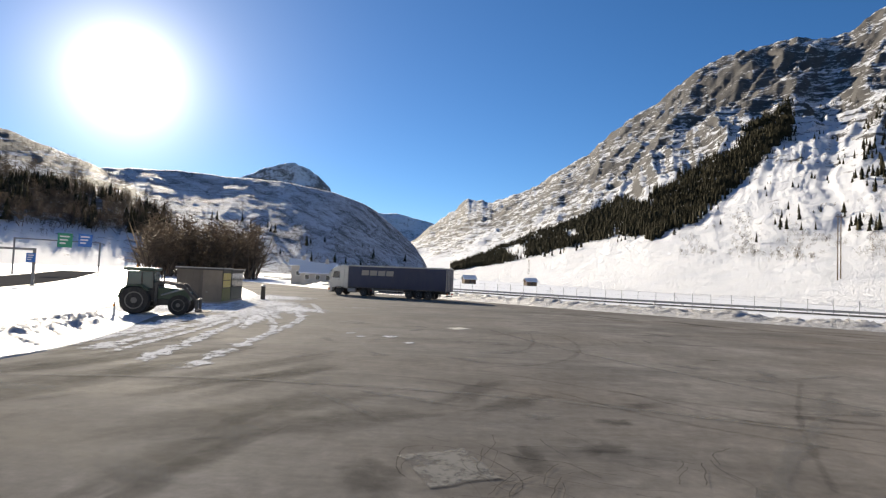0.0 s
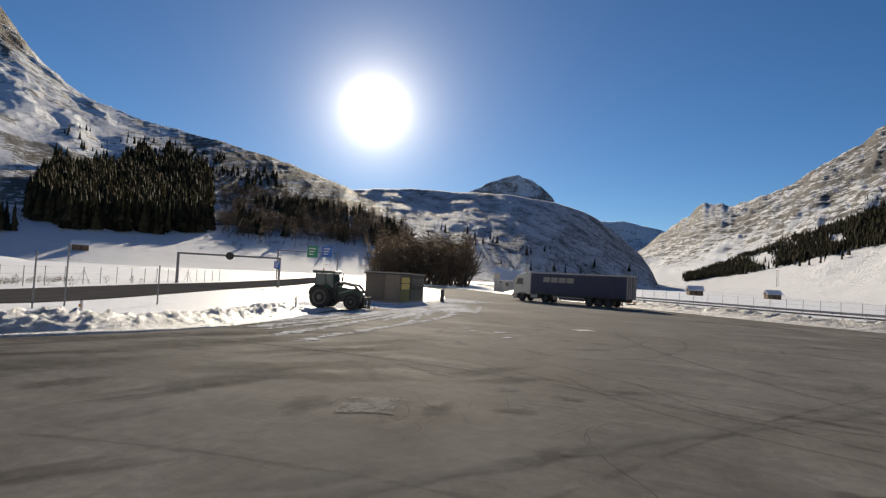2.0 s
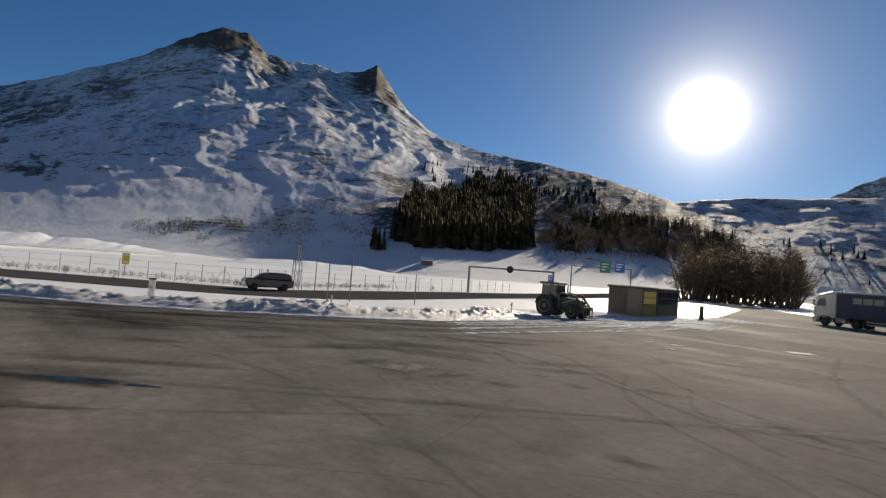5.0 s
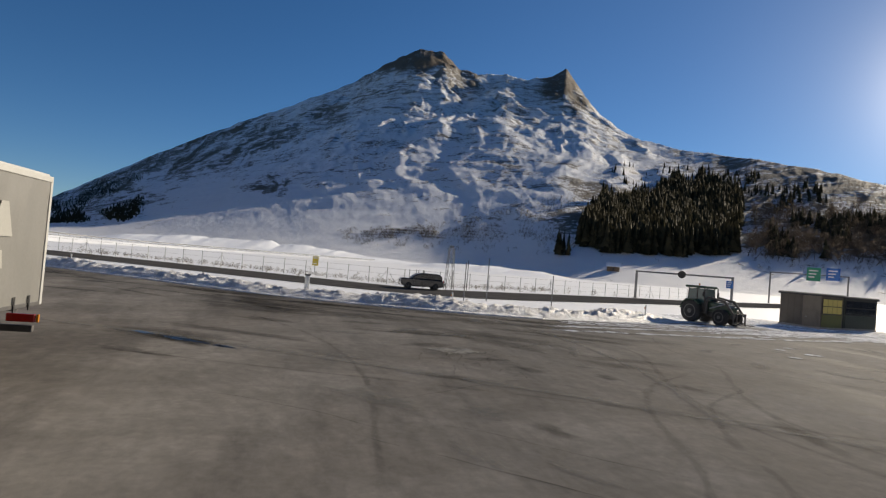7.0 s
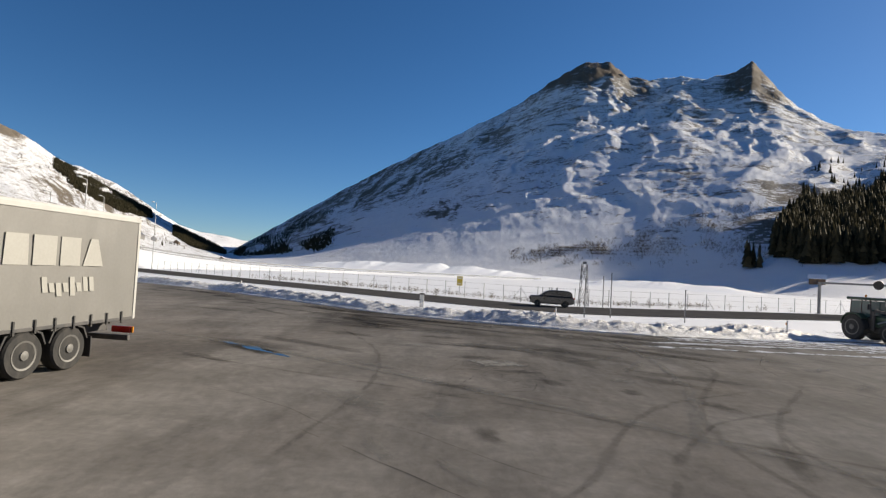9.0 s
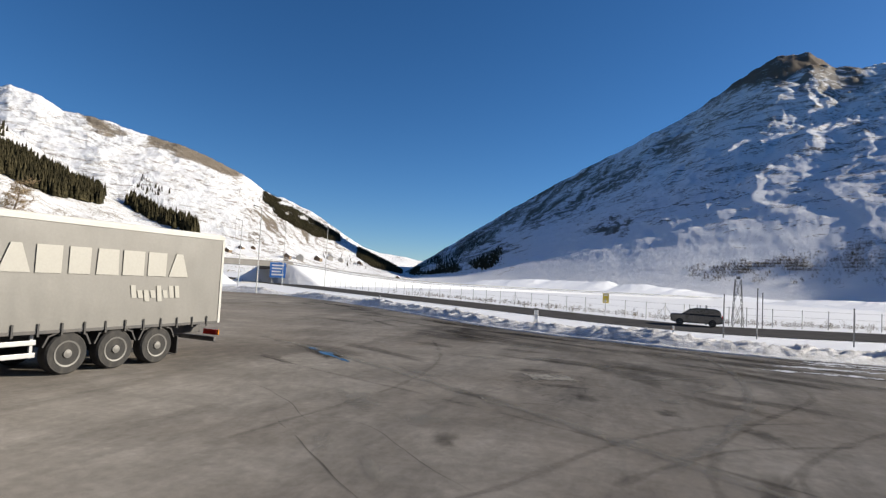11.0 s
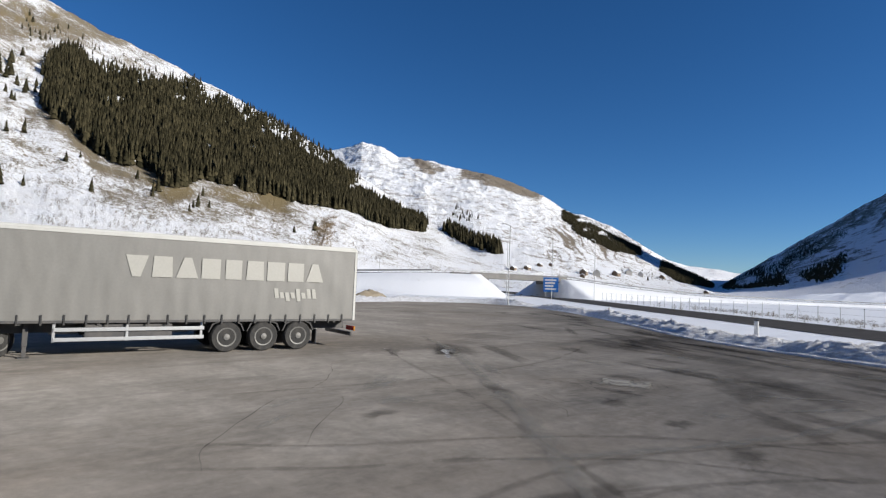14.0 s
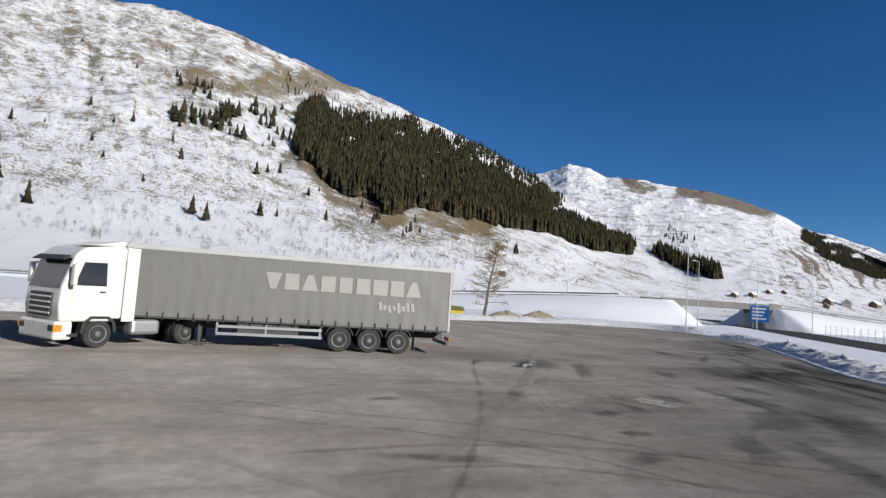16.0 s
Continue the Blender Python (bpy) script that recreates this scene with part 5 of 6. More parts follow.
# ---------------------------------------------------------------- farm tractor with a front loader
def farm_tractor(m):
    F = thing("farm_tractor", "dark green farm tractor with front loader beside the snow bank", "tractor", m)
    for s in (-1, 1):
        wheel(F, 0, 0.85 * s, 0.86, 0.52, s)
        wheel(F, 2.55, 0.82 * s, 0.62, 0.42, s)
        part("fender", prism([(-0.95, 1.0), (-0.8, 1.5), (-0.4, 1.82), (0.35, 1.82), (0.75, 1.5), (0.70, 1.45), (0.33, 1.74), (-0.38, 1.74), (-0.74, 1.45), (-0.88, 1.0)], 0.60 * s, 1.12 * s, "y", 0.01), GREENPAINT, F)
        for x in (-0.62, 0.25, 0.95):
            part("cab_pillar", rod((x, 0.62 * s, 1.5), (x * 0.9, 0.58 * s, 2.72), 0.045, seg=6), TRIM, F)
        part("side_glass", bx(-0.58, 0.9, 0.60 * s - 0.01, 0.60 * s + 0.01, 1.6, 2.66, 0.005), CABGLASS, F)
        part("loader_arm", prism([(0.9, 1.7), (1.3, 1.95), (2.6, 1.75), (3.55, 0.75), (3.65, 0.80), (2.7, 1.92), (1.3, 2.12), (0.85, 1.85)], 0.56 * s - 0.05, 0.56 * s + 0.05, "y", 0.01), CHASSIS, F)
        part("loader_mast", bx(1.0, 1.18, 0.50 * s, 0.62 * s, 0.7, 2.0, 0.01), CHASSIS, F)
        part("loader_ram", rod((1.4, 0.56 * s, 1.2), (2.7, 0.56 * s, 1.62), 0.05, seg=8), STEEL, F)
        part("headlight", bx(3.06, 3.12, 0.12 * s, 0.36 * s, 1.25, 1.42, 0.02), CABGLASS, F)
        part("mirror", bx(0.98, 1.03, 0.78 * s, 0.98 * s, 2.1, 2.45, 0.02), TRIM, F)
        for z in (0.45, 0.8):
            part("step", bx(0.6, 1.0, 0.60 * s, 0.85 * s, z, z + 0.06, 0.01), TRIM, F)
    part("roof", bx(-0.85, 1.05, -0.75, 0.75, 2.70, 2.90, 0.08), GREENPAINT, F)
    part("cab_base", bx(-0.7, 1.0, -0.62, 0.62, 0.75, 1.55, 0.05), TRIM, F)
    part("windscreen", bx(0.90, 0.93, -0.58, 0.58, 1.55, 2.66, 0.005), CABGLASS, F)
    part("rear_window", bx(-0.64, -0.61, -0.58, 0.58, 1.55, 2.66, 0.005), CABGLASS, F)
    part("seat", bx(-0.3, 0.15, -0.25, 0.25, 1.5, 1.62, 0.04, bx(-0.4, -0.25, -0.25, 0.25, 1.6, 2.15, 0.05)), TRIM, F)
    part("bonnet", prism([(0.95, 0.95), (0.95, 1.72), (2.7, 1.58), (3.05, 1.40), (3.08, 0.85)], -0.40, 0.40, "y", 0.07), GREENPAINT, F)
    part("engine", bx(0.9, 3.0, -0.30, 0.30, 0.55, 1.0, 0.04), CHASSIS, F)
    part("axle", rod((2.55, -0.8, 0.62), (2.55, 0.8, 0.62), 0.09, bm=rod((0, -0.8, 0.86), (0, 0.8, 0.86), 0.16)), CHASSIS, F)
    part("exhaust", rod((1.25, 0.48, 1.5), (1.25, 0.48, 2.75), 0.05), TRIM, F)
    part("beacon", rod((-0.4, 0.4, 2.9), (-0.4, 0.4, 3.08), 0.06, 0.05), AMBER, F)
    part("loader_frame", bx(3.52, 3.6, -0.75, 0.75, 0.25, 0.35, 0.01, bx(3.52, 3.6, -0.75, 0.75, 0.95, 1.03, 0.01)), CHASSIS, F)
    for y in (-0.7, -0.3, 0.3, 0.7):
        part("fork_tine", bx(3.5, 4.3, y - 0.05, y + 0.05, 0.18, 0.23, 0.005, bx(3.5, 3.58, y - 0.05, y + 0.05, 0.2, 1.0, 0.005)), CHASSIS, F)
    return F


farm_tractor(Matrix.Translation((-17.9, 33.7, 0)) @ Matrix.Rotation(radians(11), 4, "Z") @ Matrix.Scale(0.93, 4))


def hatchback(m):
    C = thing("car", "black hatchback car on the cleared main road", "car", m)
    part("body", prism([(-2.05, 0.35), (-2.1, 0.9), (-1.98, 1.0), (-0.9, 1.02), (1.9, 0.98), (2.1, 0.85), (2.12, 0.35), (1.75, 0.25), (-1.7, 0.25)][::1], -0.87, 0.87, "y", 0.09), BLACKPAINT, C)
    part("cabin", prism([(2.0, 0.95), (1.85, 1.42), (1.5, 1.56), (0.0, 1.58), (-0.45, 1.48), (-1.15, 0.98)], -0.76, 0.76, "y", 0.08), BLACKPAINT, C)
    part("windscreen", prism([(-1.12, 1.02), (-0.47, 1.47), (-0.50, 1.49), (-1.17, 1.03)], -0.68, 0.68, "y"), GLASS, C)
    part("rear_window", prism([(1.96, 1.03), (1.87, 1.38), (1.90, 1.39), (2.0, 1.04)], -0.62, 0.62, "y"), GLASS, C)
    for s in (-1, 1):
        for a, b, c, d in ((-0.95, -0.35, 0.28, 0.28), (0.36, 0.36, 1.15, 1.15), (1.24, 1.24, 1.62, 1.72)):
            part("side_window", prism([(a, 1.06), (b, 1.46), (c, 1.48), (d, 1.06)], 0.757 * s, 0.767 * s, "y"), GLASS, C)
        for x in (-1.32, 1.30):
            wheel(C, x, 0.78 * s, 0.32, 0.2, s)
        part("tail_lamp", bx(2.06, 2.14, 0.6 * s, 0.84 * s, 0.75, 0.98, 0.02), RED, C)
        part("headlight", bx(-2.14, -1.98, 0.55 * s, 0.84 * s, 0.66, 0.82, 0.03), GLASS, C)
        part("mirror", bx(-0.78, -0.66, 0.86 * s, 1.02 * s, 1.0, 1.12, 0.03), BLACKPAINT, C)
    return C


hatchback(Matrix.Translation((-36.6, 17.0, 0.045)) @ Matrix.Rotation(radians(84), 4, "Z"))


# ---------------------------------------------------------------- booths
def booth(m, w, d, h, label, walls, front, lit):
    """Flat-roofed cabin: x = w is the counter side with the barred window, y = 0 the panelled end."""
    B = thing("customs_booth", label, "booth", m)
    part("wall", bx(0, w, 0, d, 0, h, 0.03), walls, B)
    part("roof", bx(-0.12, w + 0.12, -0.12, d + 0.04, h, h + 0.12, 0.03), CONCRETE, B)
    part("roof_edge", bx(-0.14, w + 0.14, -0.14, d + 0.05, h - 0.1, h + 0.02, 0.01), TRIM, B)
    part("plinth", bx(-0.06, w + 0.06, -0.06, d, -0.1, 0.18, 0.02), CONCRETE, B)
    for k in range(int(w / 0.55)):
        part("batten", bx(0.1 + 0.55 * k, 0.15 + 0.55 * k, -0.025, 0, 0.2, h - 0.1, 0.005), walls, B)
    if front:
        part("end_panel", bx(w * 0.58, w + 0.02, -0.05, 0, 0.15, h - 0.1, 0.02), TANPANEL, B, "paler tan end panel")
        dr = part("door", bx(w * 0.64, w * 0.93, -0.08, -0.05, 0.15, 1.55, 0.02), TANPANEL, B, "low tan hatch")
        part("door_handle", bx(w * 0.66, w * 0.70, -0.11, -0.08, 0.9, 0.95, 0.01), STEEL, dr)
    part("counter_panel", bx(w, w + 0.04, 0.15, d - 0.2, 0.2, 1.2, 0.01), OLIVE if lit else walls, B)
    win = part("window_frame", bx(w, w + 0.05, 0.15, d - 0.2, 1.25, 2.5, 0.01), TRIM, B)
    for i in range(4):
        for j in range(2):
            a, b = 0.2 + (d - 0.45) * i / 4, 0.15 + (d - 0.45) * (i + 1) / 4
            part("pane", bx(w + 0.045, w + 0.065, a, b, 1.3 + 0.60 * j, 1.84 + 0.60 * j), LIT if lit else GLASS, win)
    return B


cabin = Matrix.Translation((-20.94, 44.68, 0)) @ Matrix.Rotation(0.126, 4, "Z")
booth(cabin, 3.44, 2.85, 2.75, "brown flat-roofed customs booth with amber barred window", BOOTH, True, True)
booth(cabin @ Matrix.Translation((0.1, 3.0, 0)), 3.3, 4.5, 2.7, "dark green customs booth adjoining the brown one", DARKBOOTH, False, False)
tank = thing("marker_bollard", "dark round bollard beside the exit road", "bollard", Matrix.Translation((-17.2, 54.6, 0)))
part("post", rod((0, 0, -0.1), (0, 0, 1.25), 0.22, 0.2, 14), TRIM, tank)
part("cap", lathe([(0.24, 1.25), (0.24, 1.32), (0.1, 1.40)], 14, "z"), STEEL, tank)


# ---------------------------------------------------------------- gantries, masts, signs
def gantry(a, b, h, label, boards):
    a, b = Vector((*a, 0)), Vector((*b, 0))
    w = (b - a).length
    G = thing("road_gantry", label, "gantry", Matrix.Translation(a) @ Matrix.Rotation(math.atan2(b.y - a.y, b.x - a.x), 4, "Z"))
    for x in (0, w):
        part("post", bx(x - 0.15, x + 0.15, -0.15, 0.15, -0.2, h, 0.02), DULL, G)
        part("base_plate", bx(x - 0.3, x + 0.3, -0.3, 0.3, 0, 0.05, 0.01), CONCRETE, G)
    part("beam", bx(-0.15, w + 0.15, -0.12, 0.12, h - 0.24, h, 0.02), DULL, G)
    for x, z, sx, sz, mat in boards:
        bd = part("board", bx(x - sx / 2, x + sx / 2, -0.30, -0.22, z - sz / 2, z + sz / 2, 0.02), mat, G)
        for k in range(3):
            part("text_bar", bx(x - sx * 0.35, x + sx * (0.3 - 0.12 * k), -0.315, -0.302, z + sz * (0.22 - 0.24 * k), z + sz * (0.32 - 0.24 * k)), SIGNWHITE, bd)
        part("bracket", bx(x - 0.04, x + 0.04, -0.22, 0.0, z - sz / 2, z + sz / 2), STEEL, bd)
    return G


gantry((-56.6, 55.7), (-45.5, 63), 4.15, "dark steel height gantry across the main road", [(13.0, 3.1, 0.85, 1.0, SIGNBLUE)])
ring = thing("round_sign", "round height limit sign hanging from the gantry beam", "sign", Matrix.Translation((-51.0, 59.3, 4.0)) @ Matrix.Rotation(radians(37), 4, "Z"))
part("plate", lathe([(0.5, -0.27), (0.5, -0.23)], 24, "y"), SIGNWHITE, ring)
part("rim", lathe([(0.42, -0.28), (0.54, -0.285), (0.54, -0.22), (0.42, -0.22)], 24, "y"), TRIM, ring)
gantry((-82, 108), (-70.6, 116.2), 7.0, "dark sign gantry with a green and a blue board", [(8.0, 7.0, 2.5, 2.8, SIGNGREEN), (11.4, 7.2, 2.4, 2.6, SIGNBLUE)])


def sign(at, z, sx, sz, mat, turn, label, bars=3, posts=1):
    S = thing("road_sign", label, "sign", Matrix.Translation((*at, 0)) @ Matrix.Rotation(radians(turn), 4, "Z"))
    for k in range(posts):
        x = 0 if posts == 1 else (-sx * 0.35, sx * 0.35)[k]
        part("post", rod((x, 0.06, -0.2), (x, 0.06, z + sz / 2), 0.05, seg=8), STEEL, S)
    b = part("board", bx(-sx / 2, sx / 2, -0.03, 0.03, z - sz / 2, z + sz / 2, 0.02), mat, S)
    part("border", bx(-sx / 2 + 0.06, sx / 2 - 0.06, -0.034, -0.031, z + sz / 2 - 0.12, z + sz / 2 - 0.07), SIGNWHITE, b)
    for k in range(bars):
        u = sz * (0.30 - 0.6 * k / max(1, bars - 1)) if bars > 1 else 0
        part("text_bar", bx(-sx * 0.38, sx * (0.36 - 0.09 * (k % 3)), -0.04, -0.032, z + u - 0.05 * sz, z + u + 0.05 * sz), SIGNWHITE, b)
    return S


sign((-96.3, -66.5), 3.2, 3.6, 3.6, SIGNBLUE, 128, "blue motorway information board at the bridge", 4, 2)
sign((-26.6, -113), 2.9, 3.0, 1.1, SIGNGREEN, 163, "green direction board beside the embankment road", 1, 2)
sign((-62, 8.5), 1.6, 0.8, 1.3, YELLOW, 96, "small yellow and white notice board behind the fence", 2)
stop = thing("round_sign", "round red no entry sign on a post", "sign", Matrix.Translation((-21, -115, 0)) @ Matrix.Rotation(radians(163), 4, "Z"))
part("post", rod((0, 0.05, -0.1), (0, 0.05, 4.2), 0.05), STEEL, stop)
part("plate", lathe([(0.7, -0.02), (0.7, 0.02)], 24, "y", (0, 0, 4.0)), SIGNRED, stop)
part("bar", bx(-0.5, 0.5, -0.03, -0.021, 3.9, 4.1), SIGNWHITE, stop)


def lamp_post(at, h, label, z=0.0, turn=0.0):
    P = thing("lamp_post", label, "lamp post", Matrix.Translation((*at, z)) @ Matrix.Rotation(radians(turn), 4, "Z"), "lamp posts")
    part("pole", rod((0, 0, -0.4), (0, 0, h), 0.075, 0.045, 10), STEEL, P)
    part("arm", rod((0, 0, h), (1.1, 0, h + 0.15), 0.04, 0.03, 8), STEEL, P)
    part("lamp_head", bx(0.9, 1.6, -0.14, 0.14, h + 0.10, h + 0.24, 0.04), STEEL, P)
    return P


lamp_post((-43, -33.5), 10.5, "tall slim grey lamp post at the snow bank", 0.3)
lamp_post((-66, -54), 11.5, "tall slim grey lamp post beside the main road")
lamp_post((-34.5, -112), 10.5, "grey lamp post beside the embankment road", 1.9)
lamp_post((-76, -109), 8.5, "grey lamp post in the snow field")
lamp_post((-84, -57), 13.0, "tall grey lamp post near the bridge")
lamp_post((-91, -51), 13.0, "tall grey lamp post near the bridge")


def plain_post(at, h, label):
    P = thing("steel_post", label, "post", Matrix.Translation((*at, 0)), "steel posts")
    part("post", rod((0, 0, -0.2), (0, 0, h), 0.045, 0.04, 8), DULL, P)
    part("cap", rod((0, 0, h), (0, 0, h + 0.05), 0.07, 0.05, 8), DULL, P)
    return P


for at, h in (((-25.4, 19.6), 3.4), ((-24.6, 17.4), 2.9), ((-39.9, 22.9), 3.2), ((-24.6, 25.0), 2.4)):
    plain_post(at, h, "thin grey steel post in the snow beside the road")


def lattice_mast(at, h, label):
    M = thing("lattice_mast", label, "mast", Matrix.Translation((*at, 0)))
    w = 0.45
    for x, y in ((-w, -w), (w, -w), (w, w), (-w, w)):
        part("leg", rod((x, y, -0.2), (x * 0.55, y * 0.55, h), 0.024, seg=6), DULL, M)
    n = int(h / 1.5)
    for k in range(n):
        a, b = w * (1 - 0.45 * k / n), w * (1 - 0.45 * (k + 1) / n)
        z0, z1 = h * k / n, h * (k + 1) / n
        for (x, y), (u, v) in (((-1, -1), (1, -1)), ((1, -1), (1, 1)), ((1, 1), (-1, 1)), ((-1, 1), (-1, -1))):
            part("bracing", rod((x * a, y * a, z0), (u * b, v * b, z1), 0.02, seg=5), DULL, M)
            part("bracing", rod((u * a, v * a, z0), (x * b, y * b, z1), 0.02, seg=5), DULL, M)
    part("head", bx(-0.35, 0.35, -0.12, 0.12, h, h + 0.25, 0.03), DULL, M)
    return M


lattice_mast((-39.6, 20.8), 4.4, "slim grey lattice mast between the road and the fence")


def power_pole(at, z, h, twin, label):
    P = thing("power_pole", label, "power pole", Matrix.Translation((*at, z)) @ Matrix.Rotation(radians(25), 4, "Z"), "power poles")
    for x in ((-0.8, 0.8) if twin else (0,)):
        part("pole", rod((x, 0, -1.0), (x, 0, h), 0.20, 0.14, 8), WOOD, P)
    part("crossarm", bx(-1.9, 1.9, -0.09, 0.09, h - 1.0, h - 0.8, 0.02), WOOD, P)
    for x in (-1.7, 0.0, 1.7):
        part("insulator", rod((x, 0, h - 0.8), (x, 0, h - 0.4), 0.09, 0.06, 8), TRIM, P)
    return P


def on(massif, az, el):
    p = massif.place(az, el)
    return (0, 0, 0) if p is None else p


for az, el, h in ((-33.4, 1.2, 21), (-7.6, 0.6, 18)):
    p = on(east, az, el)
    power_pole((p[0], p[1]), p[2], h, True, "tall twin-leg wooden power pole on the snowy slope")

# ---------------------------------------------------------------- things along the bank
mk = thing("marker_post", "white reflector cabinet post stuck in the snow bank", "post", Matrix.Translation((-20.6, 5.2, 0.35)) @ Matrix.Rotation(radians(20), 4, "Z"))
part("post", bx(-0.16, 0.16, -0.12, 0.12, -0.4, 0.85, 0.04), SIGNWHITE, mk)
part("cap", bx(-0.18, 0.18, -0.14, 0.14, 0.85, 0.95, 0.03), CHASSIS, mk)
for at in ((-15.4, 13.5), (-33, -12), (-15.8, 27.5)):
    mk = thing("delineator", "short pale delineator post in the snow bank", "post", Matrix.Translation((*at, 0.3)), "delineators")
    part("post", rod((0, 0, -0.4), (0, 0, 0.75), 0.06, 0.05, 8), SIGNWHITE, mk)
    part("reflector", bx(-0.05, 0.05, -0.075, -0.055, 0.5, 0.62), AMBER, mk)
gb = thing("grit_bin", "yellow grit bin with an olive lid at the snow bank", "grit bin", Matrix.Translation((-15.6, -43.6, 0.15)) @ Matrix.Rotation(radians(-25), 4, "Z"))
part("body", prism([(-0.75, 0), (-0.9, 0.75), (0.9, 0.75), (0.75, 0)], -0.5, 0.5, "y", 0.05), YELLOW, gb)
part("lid", prism([(-1.0, 0.75), (-0.85, 1.2), (0.7, 1.3), (1.0, 0.75)], -0.58, 0.58, "y", 0.06), OLIVE, gb)


def mound(at, a, b, h, seed, label):
    co, n, k = [], 14, 40
    for i in range(n + 1):
        for j in range(k + 1):
            t, r = 2 * math.pi * j / k, i / n
            x, y = a * r * math.cos(t), b * r * math.sin(t)
            z = h * (1 - r * r) ** 1.2 + 0.3 * h * (1 - r) * noise.fractal(Vector((x, y, seed)), 0.7, 2, 5) - 0.15 * (i == n)
            co.append((at[0] + x, at[1] + y, z))
    return tagged(grid_mesh("earth_mound", co, n + 1, k + 1, MUD), label, "mound")


mound((-22.5, -43.6), 3.2, 1.8, 1.15, 1, "heap of frozen brown earth dusted with snow")
mound((-29.0, -46.0), 3.6, 2.0, 1.25, 2, "larger heap of frozen brown earth dusted with snow")
mound((-13.0, -42.0), 2.0, 1.3, 1.0, 5, "icy heap of snow and earth")


def bare_tree(at, h, lean, label):
    """A leafless larch: tapered trunk, drooping limbs that fork into twigs."""
    T = thing("larch_tree", label, "tree", Matrix.Translation((*at, 0)))
    r = random.Random(3)
    trunk, limbs, twigs = bmesh.new(), bmesh.new(), bmesh.new()
    spine = [Vector((lean * (k / 10) ** 1.3, 0.15 * math.sin(k), h * k / 10 - 0.2)) for k in range(11)]
    for k in range(10):
        rod(spine[k], spine[k + 1], 0.26 * (1 - k / 10.5), 0.26 * (1 - (k + 1) / 10.5), 9, trunk)
    for i in range(74):
        k = r.uniform(1.6, 9.6)
        p = spine[int(k)].lerp(spine[int(k) + 1], k % 1)
        a, s = r.uniform(0, 6.28), (0.40 * h * (1 - 0.085 * k) + 0.3) * r.uniform(0.6, 1.1)
        d = Vector((math.cos(a), math.sin(a), r.uniform(-0.05, 0.55)))
        q = p + d * s * 0.55
        e = q + Vector((d.x, d.y, d.z + r.uniform(-0.3, 0.25))) * s * 0.45
        w = 0.05 * (1 - 0.07 * k)
        rod(p, q, w, w * 0.6, 5, limbs)
        rod(q, e, w * 0.6, 0.012, 5, limbs)
        for _ in range(13):
            b = p.lerp(e, r.uniform(0.25, 1))
            c = b + Vector((r.uniform(-1, 1), r.uniform(-1, 1), r.uniform(-0.5, 0.8))) * 0.75 * r.uniform(0.5, 1.2)
            rod(b, c, 0.02, 0.009, 3, twigs)
            for _ in range(2):
                f = b.lerp(c, r.uniform(0.3, 1))
                rod(f, f + Vector((r.uniform(-1, 1), r.uniform(-1, 1), r.uniform(-0.6, 0.7))) * 0.5, 0.013, 0.007, 3, twigs)
    part("trunk", trunk, BARK, T)
    part("branch", limbs, BARK, T)
    part("crown", twigs, TWIG, T, "fine brown leafless twigs")
    return T


bare_tree((-22.3, -49.5), 11.5, -1.9, "leaning leafless larch tree behind the earth mounds")


# ---------------------------------------------------------------- far houses and huts
def house(at, z, w, d, h, turn, wall, label, name="farmhouse", windows=3):
    H = thing(name, label, "house" if name == "farmhouse" else "hut", Matrix.Translation((*at, z)) @ Matrix.Rotation(radians(turn), 4, "Z"))
    part("wall", bx(-w / 2, w / 2, -d / 2, d / 2, -1.5, h, 0.05), wall, H)
    part("gable", prism([(-d / 2, h), (0, h + d * 0.38), (d / 2, h)], -w / 2, w / 2, "x"), wall, H)
    for s in (-1, 1):
        part("roof", prism([(0, h + d * 0.40), (s * (d / 2 + 0.6), h - 0.15), (s * (d / 2 + 0.6), h + 0.1), (0, h + d * 0.40 + 0.28)], -w / 2 - 0.6, w / 2 + 0.6, "x"), SNOW, H, "snow-laden roof")
    for k in range(windows):
        x = -w / 2 + w * (k + 0.5) / windows
        for s in (-1, 1):
            f = part("window", bx(x - 0.5, x + 0.5, s * d / 2 - 0.05, s * d / 2 + 0.05, h * 0.45, h * 0.45 + 1.1, 0.02), SIGNWHITE, H)
            part("pane", bx(x - 0.4, x + 0.4, s * d / 2 - 0.07, s * d / 2 + 0.07, h * 0.45 + 0.1, h * 0.45 + 1.0), GLASS, f)
    if name == "farmhouse":
        part("chimney", bx(w * 0.2, w * 0.2 + 0.7, -0.35, 0.35, h, h + d * 0.4 + 1.0, 0.03), PLASTER, H)
    else:
        part("door", bx(-0.45, 0.45, -d / 2 - 0.06, -d / 2 + 0.05, 0, 1.9, 0.02), TRIM, H)
    return H


def polar(az, d):
    return EYE.x - d * math.sin(radians(az)), EYE.y + d * math.cos(radians(az))


